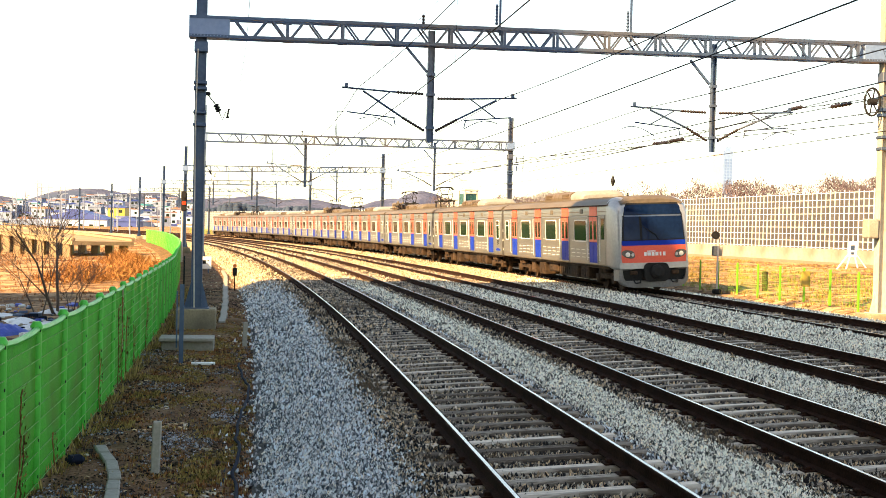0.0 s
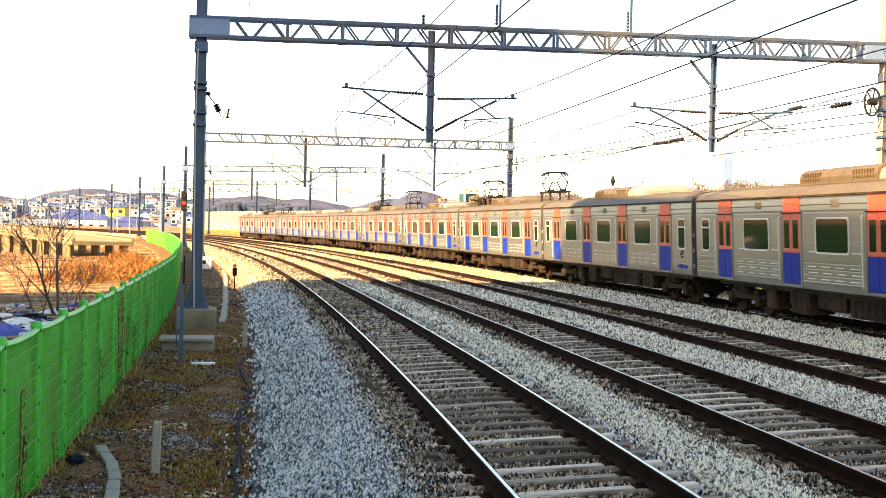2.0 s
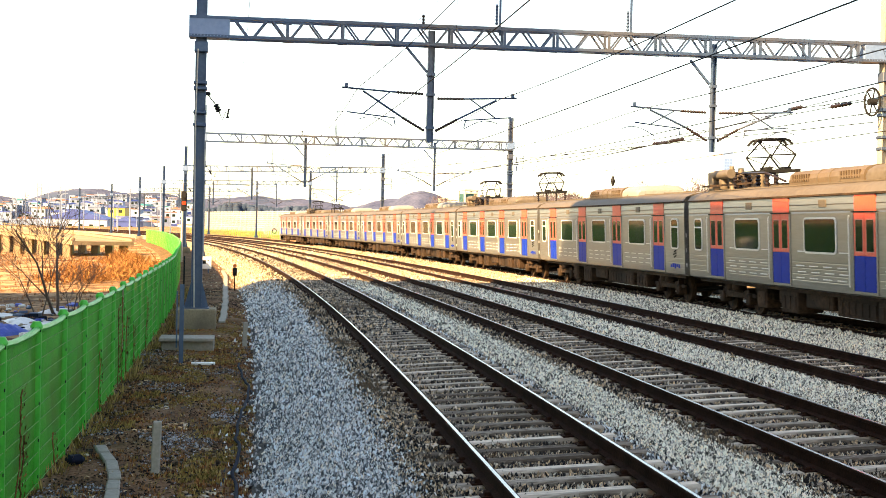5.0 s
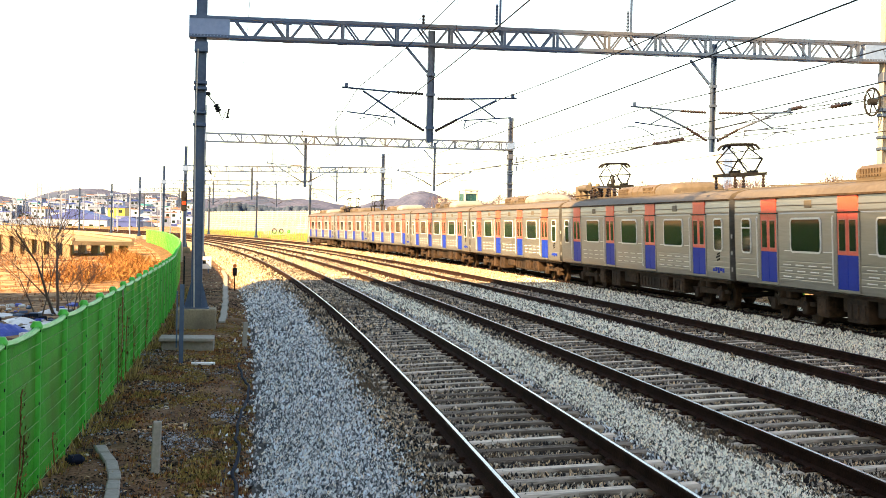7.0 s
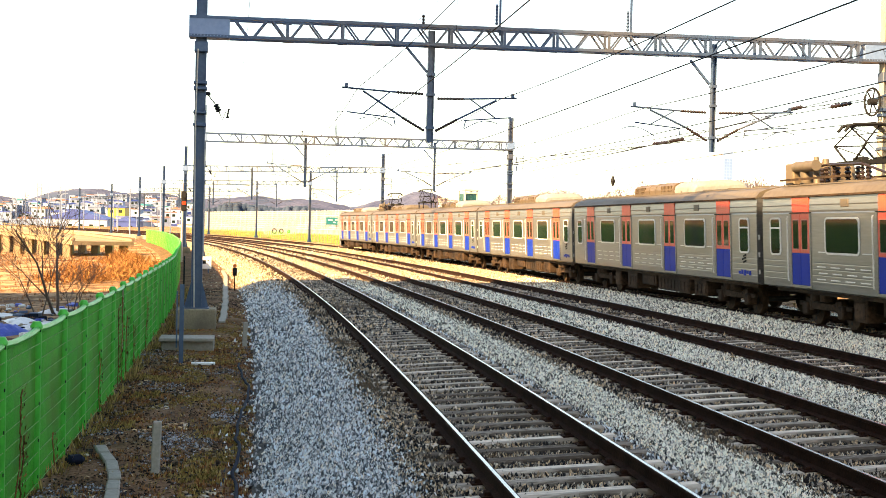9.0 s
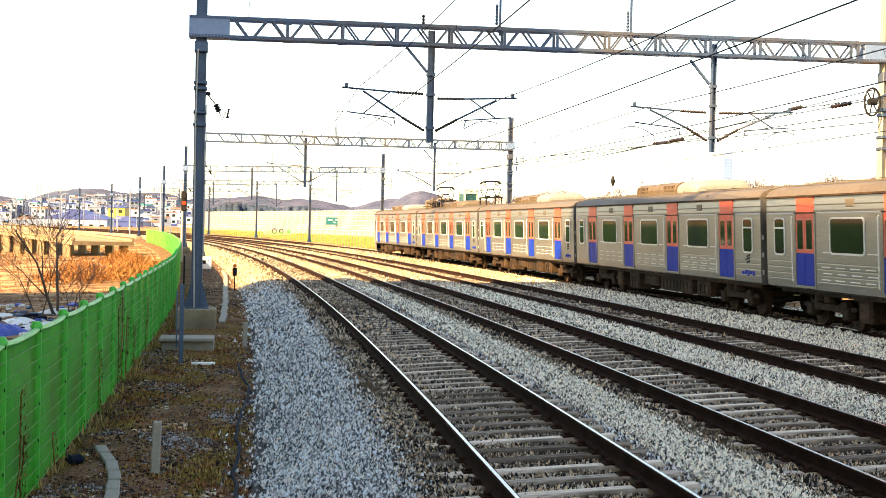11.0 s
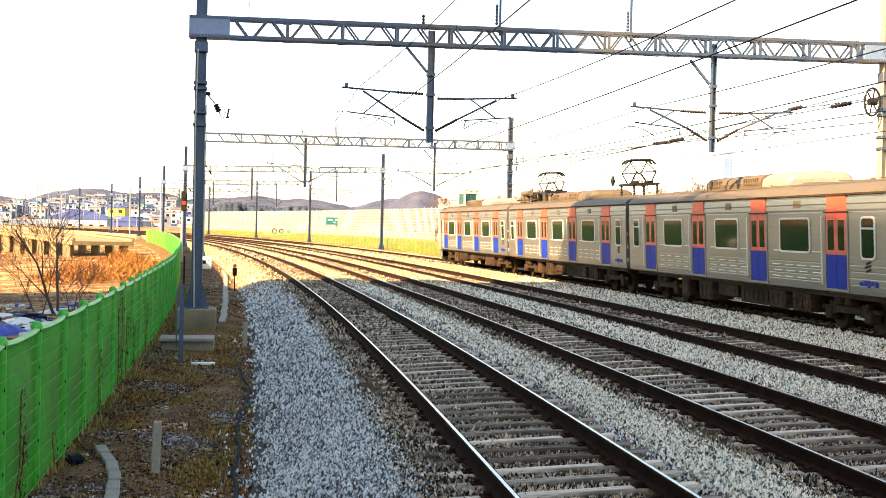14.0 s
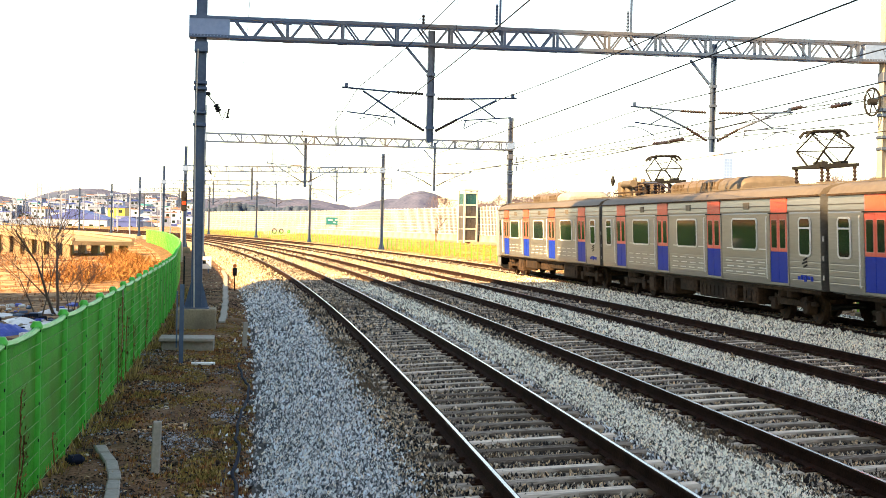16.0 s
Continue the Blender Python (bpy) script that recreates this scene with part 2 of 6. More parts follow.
see_through(M_NET, 0.0, 0.24, 1.3)
# Green fence colour with the yellow of sunlight mixed in.
M_LIME = material("sunlit_green_fence", (0.075, 0.25, 0.008), (0.135, 0.36, 0.016), 2, 0.5, fine=14)
M_PALE = material("pale_panel", (0.36, 0.335, 0.29), (0.5, 0.47, 0.42), 0.6, 0.6, fine=9)
M_PANE = material("dusty_pane", (0.022, 0.02, 0.019), (0.08, 0.07, 0.066), 0.12, 0.35, fine=1.2, third=(0.07, 0.05, 0.04))
M_BARS = material("white_barrier_frame", (0.50, 0.51, 0.52), (0.64, 0.64, 0.64), 0.6, 0.55, fine=9)
M_BARK = material("grey_brown_bark", (0.05, 0.032, 0.022), (0.14, 0.095, 0.065), 6, 0.9, fine=40)
# Hills and far woods have distance haze mixed into their colour as blue.
M_HILL = material("haze_tinted_hill", (0.03, 0.038, 0.078), (0.10, 0.108, 0.16), 0.03, 0.95, fine=0.35, contrast=(0.36, 0.64), spec=0.1, third=(0.05, 0.07, 0.115))
M_FARWOOD = material("haze_tinted_woods", (0.016, 0.03, 0.055), (0.05, 0.068, 0.10), 0.4, 0.95, fine=2.5, spread=0.25, island=True, bump=1.5, bump_scale=1.5, spec=0.05)
M_WOOD = material("bare_woods", (0.06, 0.048, 0.062), (0.155, 0.118, 0.135), 0.2, 0.95, fine=1.5, spread=0.4, island=True)
M_SKYBLUE = material("blue_sheet", (0.02, 0.05, 0.30), (0.05, 0.10, 0.45), 2, 0.5, fine=10)
M_ORANGE = material("orange_sheet", (0.6, 0.12, 0.02), (0.75, 0.2, 0.04), 2, 0.5, fine=10)
M_TEAL = material("teal_sign", (0.0, 0.12, 0.14), (0.01, 0.18, 0.2), 2, 0.4, fine=10)
M_CABLE = material("dark_blue_hose", (0.004, 0.007, 0.016), (0.010, 0.015, 0.03), 3, 0.8, fine=20, spec=0.1)
M_YELLOW = material("yellow_paint", (0.26, 0.19, 0.03), (0.36, 0.27, 0.05), 2, 0.5, fine=12)
M_WEED = material("dead_weeds", (0.13, 0.05, 0.018), (0.34, 0.16, 0.06), 0.5, 0.9, fine=12, spread=0.6, island=True, spec=0.10)
M_BLUEROOF = material("blue_sheet_roof", (0.014, 0.03, 0.15), (0.03, 0.06, 0.24), 0.3, 0.5, fine=3)
# Town walls are cooled towards blue to stand for haze.
M_TOWN = material("haze_tinted_white_wall", (0.20, 0.25, 0.36), (0.38, 0.43, 0.53), 0.3, 0.8, fine=3)
M_TOWNGREY = material("haze_tinted_grey_wall", (0.10, 0.13, 0.20), (0.20, 0.24, 0.33), 0.3, 0.8, fine=3)
M_BRICK = material("brick_wall", (0.22, 0.10, 0.07), (0.36, 0.18, 0.12), 0.4, 0.9, fine=4)
M_TEALGLASS = material("teal_glass", (0.004, 0.035, 0.04), (0.012, 0.08, 0.085), 0.8, 0.08, fine=5)
# Tower wall and glass colours include the haze.
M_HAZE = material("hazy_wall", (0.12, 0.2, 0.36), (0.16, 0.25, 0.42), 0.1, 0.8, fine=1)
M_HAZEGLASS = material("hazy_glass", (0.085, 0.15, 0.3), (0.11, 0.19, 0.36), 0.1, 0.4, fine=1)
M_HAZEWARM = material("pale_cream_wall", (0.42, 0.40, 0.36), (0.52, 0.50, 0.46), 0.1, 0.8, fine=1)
M_SCREEN = material("windscreen_glass", (0.001, 0.005, 0.020), (0.003, 0.012, 0.042), 2, 0.04, fine=8, spec=0.16)
M_TRIM = material("satin_window_trim", (0.52, 0.52, 0.50), (0.68, 0.68, 0.66), 2, 0.4, 0.1, fine=20)
M_DARKSTONE = material("oily_stone", (0.014, 0.011, 0.009), (0.70, 0.58, 0.44), 0.9, 0.85, fine=40, spread=0.9, island=True, third=(0.10, 0.07, 0.042), contrast=(0.36, 0.92), spec=0.2)
M_TANROAD = material("dusty_tan_concrete", (0.2, 0.14, 0.085), (0.34, 0.25, 0.16), 0.5, 0.9, fine=6, third=(0.16, 0.11, 0.07), spec=0.1)
M_CLOD = material("earth_clod", (0.02, 0.012, 0.008), (0.12, 0.075, 0.045), 2, 0.95, fine=20, spread=0.7, island=True, spec=0.1)
M_STRAND = material("pale_net_strand", (0.10, 0.34, 0.08), (0.20, 0.46, 0.16), 3, 0.6, fine=30, spec=0.2)
M_FOOT = material("tan_weathered_concrete", (0.17, 0.135, 0.085), (0.36, 0.30, 0.20), 1.6, 0.9, bump=0.5, fine=20, third=(0.12, 0.10, 0.07), spec=0.2)
M_VERGESTONE = material("verge_gravel", (0.04, 0.044, 0.052), (0.36, 0.38, 0.42), 0.9, 0.85, fine=40, spread=0.9, island=True, contrast=(0.2, 0.8), spec=0.2)
M_MOSS = material("matted_grass", (0.11, 0.08, 0.022), (0.38, 0.27, 0.085), 0.9, 0.9, fine=20, spread=0.6, island=True, spec=0.1)
M_LEAF = material("dead_leaf", (0.10, 0.04, 0.015), (0.26, 0.11, 0.04), 3, 0.8, fine=30, spread=0.6, island=True, spec=0.15)


def tint_islands(mt, colours):
    """Give each loose piece one of several hues."""
    nt = mt.node_tree
    bs = nt.nodes["Principled BSDF"]
    link = bs.inputs["Base Color"].links[0]
    src = link.from_socket
    geo, ramp, mix, wn = nt.nodes.new("ShaderNodeNewGeometry"), nt.nodes.new("ShaderNodeValToRGB"), nt.nodes.new("ShaderNodeMix"), nt.nodes.new("ShaderNodeTexWhiteNoise")
    wn.noise_dimensions = '1D'
    nt.links.new(geo.outputs["Random Per Island"], wn.inputs["W"])
    ramp.color_ramp.interpolation = 'CONSTANT'
    for k, c in enumerate(colours):
        e = ramp.color_ramp.elements[k] if k < 2 else ramp.color_ramp.elements.new(0.5)
        e.position, e.color = k / len(colours), (*c, 1)
    nt.links.new(wn.outputs["Value"], ramp.inputs[0])
    mix.data_type, mix.blend_type = 'RGBA', 'MULTIPLY'
    mix.inputs[0].default_value = 1.0
    nt.links.new(src, mix.inputs[6])
    nt.links.new(ramp.outputs[0], mix.inputs[7])
    nt.links.new(mix.outputs[2], bs.inputs["Base Color"])


tint_islands(M_STONE, ((1, 0.96, 0.89), (0.86, 0.95, 0.97), (1.0, 0.88, 0.70), (0.82, 0.86, 0.82), (1.0, 0.94, 0.82), (0.68, 0.65, 0.62), (0.80, 0.93, 0.97)))
tint_islands(M_CREAMSTONE, ((1, 0.98, 0.92), (0.92, 0.97, 0.92), (1.0, 0.9, 0.74), (0.86, 0.88, 0.80), (0.62, 0.62, 0.58), (0.9, 0.95, 1.0)))
tint_islands(M_DARKSTONE, ((1, 1, 1), (0.9, 0.98, 1.0), (1.0, 0.85, 0.66), (0.5, 0.47, 0.42), (1.0, 0.93, 0.8)))
# Sunlight on a pole, put in as a cream base colour.
M_CREAM = material("sunlit_pole", (0.36, 0.32, 0.25), (0.50, 0.46, 0.38), 0.8, 0.7, fine=9, third=(0.28, 0.24, 0.18), spec=0.2)


# ---- ground ----
def height(d, s):
    """Ground level across the line."""
    z = np.interp(d, [-60, -20, -8, -6.5, -3.6, -2.6, 15.0, 16.2, 17.5, 30, 60], [-1.5, -1.3, -0.85, -0.62, -0.60, -0.75, -0.75, -0.10, 0.0, 0.35, 0.5])
    return z


def build_ground():
    near = np.concatenate([np.arange(-14, 20, 0.4), np.arange(20, 64, 2.0)])
    left = -14 - np.cumsum(np.geomspace(0.6, 400, 34))
    right = 64 + np.cumsum(np.geomspace(4, 500, 24))
    ds = np.concatenate([left[::-1], near, right])
    ys = np.concatenate([-np.cumsum(np.geomspace(2, 400, 22))[::-1], np.arange(0, 90, 0.8), 90 + np.cumsum(np.geomspace(1.2, 420, 44))])
    cx, cth = np.interp(ys, CY_ALL, CX_ALL), np.interp(ys, CY_ALL, TH_ALL)
    vs = []
    for j, y in enumerate(ys):
        z = height(ds, y)
        wob = np.sin(ds * 1.7 + y * 0.9) * np.cos(ds * 0.6 - y * 1.3) * 0.03
        far = np.clip((np.abs(ds) - 8) / 10, 0, 3)
        for i, d in enumerate(ds):
            vs.append((cx[j] + d / math.cos(cth[j]), y, z[i] + wob[i] * (1 + far[i] * 2) if not -3 < d < 15 else z[i]))
    n = len(ds)
    m = Mesh()
    m.v = vs
    for j in range(len(ys) - 1):
        for i in range(n - 1):
            m.f.append((j * n + i, j * n + i + 1, (j + 1) * n + i + 1, (j + 1) * n + i))
            m.m.append(0 if -7 < (ds[i] + ds[i + 1]) / 2 < 15.6 else 1)
    return solid("ground", m, [M_DIRT, M_FIELD], "dry brown winter earth with dead grass", "ground", kind="structure", smooth=True)


build_ground()

BED = [(-3.1, -0.66), (-2.2, -0.30), (-1.35, -0.20), (-1.1, -0.225), (0, -0.195), (1.1, -0.15), (1.3, -0.10), (1.6, -0.07), (2.1, -0.12), (2.45, -0.19)]
for td in (D2, D3, D4):
    near = {D2: -0.195, D3: -0.14, D4: -0.06}[td]
    BED += [(td - 1.25, near), (td - 1.0, -0.22), (td, -0.195), (td + 1.1, -0.15), (td + 1.27, -0.10), (td + 1.6, -0.08), (td + 2.2, -0.11)]
BED += [(16.0, -0.5)]


def bed_level(d):
    return np.interp(d, [a for a, b in BED], [b for a, b in BED])


def build_bed():
    ds = np.concatenate([np.arange(-3.1, 16.0, 0.15), [16.0]])
    ss = np.concatenate([np.arange(-150, 0, 5.0), np.arange(0, 70, 0.3), np.arange(70, 510, 3.0)])
    zl = bed_level(ds)
    m = Mesh()
    for s in ss:
        o, th = at(s, 0), head(s)
        jig = np.random.uniform(-0.012, 0.004, len(ds))
        for k, d in enumerate(ds):
            m.v.append((o.x + d * math.cos(th), o.y - d * math.sin(th), zl[k] + jig[k]))
    n = len(ds)
    for j in range(len(ss) - 1):
        for i in range(n - 1):
            m.f.append((j * n + i, j * n + i + 1, (j + 1) * n + i + 1, (j + 1) * n + i))
            # Beyond about 66 m the bed switches to the sunlit tan.
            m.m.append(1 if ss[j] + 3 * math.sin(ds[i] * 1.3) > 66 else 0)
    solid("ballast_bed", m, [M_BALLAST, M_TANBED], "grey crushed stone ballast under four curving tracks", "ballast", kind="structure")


build_bed()

# ---- tracks ----
RAIL = [(-0.075, -0.172), (0.075, -0.172), (0.075, -0.155), (0.012, -0.135), (0.012, -0.045), (0.036, -0.034), (0.036, -0.006), (0.020, 0.0), (-0.020, 0.0), (-0.036, -0.006), (-0.036, -0.034), (-0.012, -0.045), (-0.012, -0.135), (-0.075, -0.155)]
SLEEPER = Mesh().box((0, 0, 0), (2.5, 0.21, 0.16), 0, bev=0.025)
PLATE = Mesh()
for sx in (-RAIL_HALF, RAIL_HALF):
    PLATE.box((sx, 0, 0.088), (0.34, 0.17, 0.018), 0)
    for k in (-1, 1):
        PLATE.box((sx + k * 0.105, 0, 0.11), (0.06, 0.10, 0.05), 0, bev=0.012)
sleeper_data = SLEEPER.data("sleeper", M_SLEEPER)
plate_data = PLATE.data("rail_fastening", M_RAIL)
for tno, td in ((1, 0.0), (2, D2), (3, D3), (4, D4)):
    track = thing("railway_track", "railway track with rust-brown rails and bright worn heads on ballast", "track", "tracks", "structure")
    ss = list(np.arange(-150, -5, 10.0)) + list(np.arange(-5, 160, 1.5)) + list(np.arange(160, 500, 5.0))
    for sgn in (-1, 1):
        m, frames = Mesh(), []
        for s in ss:
            frames.append(on_line(s, td + sgn * RAIL_HALF, cant(s) if sgn > 0 else 0.0))
        m.sweep(RAIL, frames)
        for k in range(len(m.f)):
            if len(m.f[k]) == 4 and k % 14 == 7:
                m.m[k] = 1
        part("rail", m, [M_RAIL, M_RAILTOP], track, "rusty steel rail with a polished head", m=None)
    rest = Mesh()
    rng = random.Random(10 + tno)
    n_own, s = 0, 4.0 + 3 * tno
    while s < 330:
        tilt = math.atan2(cant(s), 1.505)
        mt = on_line(s, td + rng.uniform(-0.03, 0.03), cant(s) / 2 - 0.258 + rng.uniform(-0.008, 0.004)) @ Matrix.Rotation(-tilt, 4, 'Y') @ Matrix.Rotation(rng.uniform(-0.02, 0.02), 4, 'Z')
        if n_own < 130:
            o = part("sleeper", sleeper_data, None, track, m=mt)
            part("rail_fastening", plate_data, None, o)
            n_own += 1
        else:
            rest.box(mt.translation, (2.5, 0.23, 0.16), 0, mt.to_3x3())
        s += 0.6
    s = 4.0 + 3 * tno - 0.6
    while s > -60:
        mt = on_line(s, td, cant(s) / 2 - 0.258) @ Matrix.Rotation(-math.atan2(cant(s), 1.505), 4, 'Y')
        rest.box(mt.translation, (2.5, 0.21, 0.16), 0, mt.to_3x3())
        s -= 0.6
    tagged(part("sleepers_beyond", rest, M_SLEEPER, track), "distant weathered sleepers in ballast", kind="stuff")


def gravel():
    """Small stones and crumbs of earth strewn over the bare strip beside the ballast."""
    rng = np.random.default_rng(9)
    for mat, n0, size, cut, label in ((M_VERGESTONE, 30000, 0.016, 0.75, "small blue-grey gravel strewn on brown earth"), (M_CLOD, 16000, 0.017, -1.0, "dark crumbs of dry earth on the bare strip")):
        s, d = rng.uniform(11, 34, n0), rng.uniform(-6.2, -2.95, n0)
        patch = np.sin(s * 1.3 + d * 2.1) + np.sin(s * 0.7 - d * 3.3 + 1) + 0.7 * np.sin(s * 3.1 + d * 1.2)
        ok = (patch > cut) | (rng.random(n0) < 0.06)
        s, d = s[ok], d[ok]
        th = np.interp(s, S_ALL, TH_ALL)
        x, y = np.interp(s, S_ALL, CX_ALL) + d * np.cos(th), np.interp(s, S_ALL, CY_ALL) - d * np.sin(th)
        wob = np.sin(d * 1.7 + y * 0.9) * np.cos(d * 0.6 - y * 1.3) * 0.03
        z = height(d, s) + np.where(d < -3, wob, 0)
        r = size * rng.uniform(0.5, 1.6, len(s))
        base = np.array([(-1, -0.6, -0.4), (1, -0.7, -0.4), (0.1, 1, -0.4), (-0.5, -0.3, 0.7), (0.5, 0.1, 0.8)])
        v = base[None] * rng.uniform(0.6, 1.2, (len(s), 5, 3)) * r[:, None, None]
        a = rng.uniform(0, 6.28, len(s))[:, None]
        w = np.stack([v[..., 0] * np.cos(a) - v[..., 1] * np.sin(a) + x[:, None], v[..., 0] * np.sin(a) + v[..., 1] * np.cos(a) + y[:, None], v[..., 2] + z[:, None]], -1).reshape(-1, 3)
        tri = np.array([(0, 1, 4), (0, 4, 3), (1, 2, 4), (2, 3, 4), (2, 0, 3)])
        q = (tri[None] + 5 * np.arange(len(s))[:, None, None]).reshape(-1, 3)
        me = bpy.data.meshes.new("gravel")
        me.from_pydata(w.tolist(), [], q.tolist())
        me.materials.append(mat)
        tagged(new("gravel", me), label, "gravel", kind="stuff")


gravel()


def on_sleeper(s, tno):
    """How far s lies from the nearest sleeper's middle on that track."""
    f = (s - (4.0 + 3 * tno)) / 0.6
    return np.abs(f - np.round(f)) * 0.6


def stones():
    """Loose crushed stone over the ballast: angular ridged lumps, densest on the near stretch."""
    rng = np.random.default_rng(5)
    corner = np.array([(-1, -1, -0.7), (1, -1, -0.7), (1, 1, -0.7), (-1, 1, -0.7), (-0.5, 0.0, 1.15), (0.5, 0.1, 1.25)])
    tris = np.array([(0, 1, 5), (0, 5, 4), (1, 2, 5), (2, 3, 4), (2, 4, 5), (3, 0, 4)])
    for s0, s1, d1, grow, dens, size in ((-12.0, 11.0, 16.0, 0.0, 34, 0.06), (11.0, 20.0, 3.2, 0.5, 1600, 0.023), (20.0, 30.0, 7.2, 0.55, 720, 0.031), (30.0, 48.0, 16.0, 0.0, 265, 0.044), (48.0, 88.0, 16.0, 0.0, 110, 0.048), (88.0, 150.0, 16.0, 0.0, 22, 0.07)):
        n = int((s1 - s0) * (d1 + grow * (s1 - s0) + 3.6) * dens)
        s, d = rng.uniform(s0, s1, n), rng.uniform(-3.6, d1 + grow * (s1 - s0), n)
        keep = d < d1 + grow * (s - s0)
        between = np.where(d > 1.3, 2, 0)
        for tno, td in ((1, 0.0), (2, D2), (3, D3), (4, D4)):
            inside = np.abs(d - td) < 1.22
            over = on_sleeper(s, tno) < 0.15
            keep &= ~(inside & (rng.random(n) < np.where(over, 0.86, 0.30)))
            for sg in (-1, 1):
                keep &= np.abs(d - td - sg * RAIL_HALF) > 0.10
            side = d - td + rng.normal(0, 0.14, n)
            between[(side > (-1.5, -1.4, -1.2, -0.9)[tno - 1]) & (side < 1.2)] = 1
        edge = -3.0 + 0.10 * np.sin(s * 1.9) + 0.06 * np.sin(s * 4.7 + 1) + 0.05 * np.sin(s * 11.3)
        keep &= (d > edge) | (rng.random(n) < 0.12 * np.clip((d + 3.7) / 0.9, 0, 1) ** 2)
        s, d, between = s[keep], d[keep], between[keep]
        n = len(s)
        th = np.interp(s, S_ALL, TH_ALL)
        px = np.interp(s, S_ALL, CX_ALL) + d * np.cos(th)
        py = np.interp(s, S_ALL, CY_ALL) - d * np.sin(th)
        r = size * rng.uniform(0.5, 1.25, n)
        pz = np.maximum(bed_level(d), height(d, s) - 0.005) + rng.uniform(0.0, 0.036, n) * size / 0.024 * 0.8
        v = corner[None] * rng.uniform(0.45, 1.1, (n, 6, 3)) * r[:, None, None] * rng.uniform(0.6, 1.2, (n, 1, 3)) * np.array([0.9, 0.9, 1.25])
        a, b = rng.uniform(0, 6.28, n), rng.uniform(-0.6, 0.6, n)
        ca, sa, cb, sb = np.cos(a)[:, None], np.sin(a)[:, None], np.cos(b)[:, None], np.sin(b)[:, None]
        y2, z2 = v[..., 1] * cb - v[..., 2] * sb, v[..., 1] * sb + v[..., 2] * cb
        x3, y3 = v[..., 0] * ca - y2 * sa, v[..., 0] * sa + y2 * ca
        w = np.stack([x3 + px[:, None], y3 + py[:, None], z2 + pz[:, None]], -1).reshape(-1, 3)
        q = (tris[None] + 6 * np.arange(n)[:, None, None]).reshape(-1)
        me = bpy.data.meshes.new("loose_stones")
        me.vertices.add(len(w))
        me.vertices.foreach_set("co", w.ravel())
        me.loops.add(len(q))
        me.loops.foreach_set("vertex_index", q)
        me.polygons.add(len(q) // 3)
        me.polygons.foreach_set("loop_start", np.arange(0, len(q), 3))
        me.polygons.foreach_set("loop_total", np.full(len(q) // 3, 3))
        me.materials.append(M_STONE)
        me.materials.append(M_DARKSTONE)
        me.materials.append(M_CREAMSTONE)
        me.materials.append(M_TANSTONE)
        # Sunlit-coloured stones take over gradually from 50 m on.
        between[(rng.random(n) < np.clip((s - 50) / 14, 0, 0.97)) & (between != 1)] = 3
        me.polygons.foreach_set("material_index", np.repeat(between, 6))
        me.update(calc_edges=True)
        tagged(new("loose_stones", me), "loose grey crushed ballast stones between the rails", "ballast", kind="stuff")


stones()


# ---- catenary portals ----
def rod_insulator(m, a, b, r, n=9):
    a, b = Vector(a), Vector(b)
    pts, rs = [], []
    for i in range(2 * n + 1):
        pts.append(a.lerp(b, i / (2 * n)))
        rs.append(r if i % 2 else r * 0.55)
    m.tube(pts, rs, 8, 0)


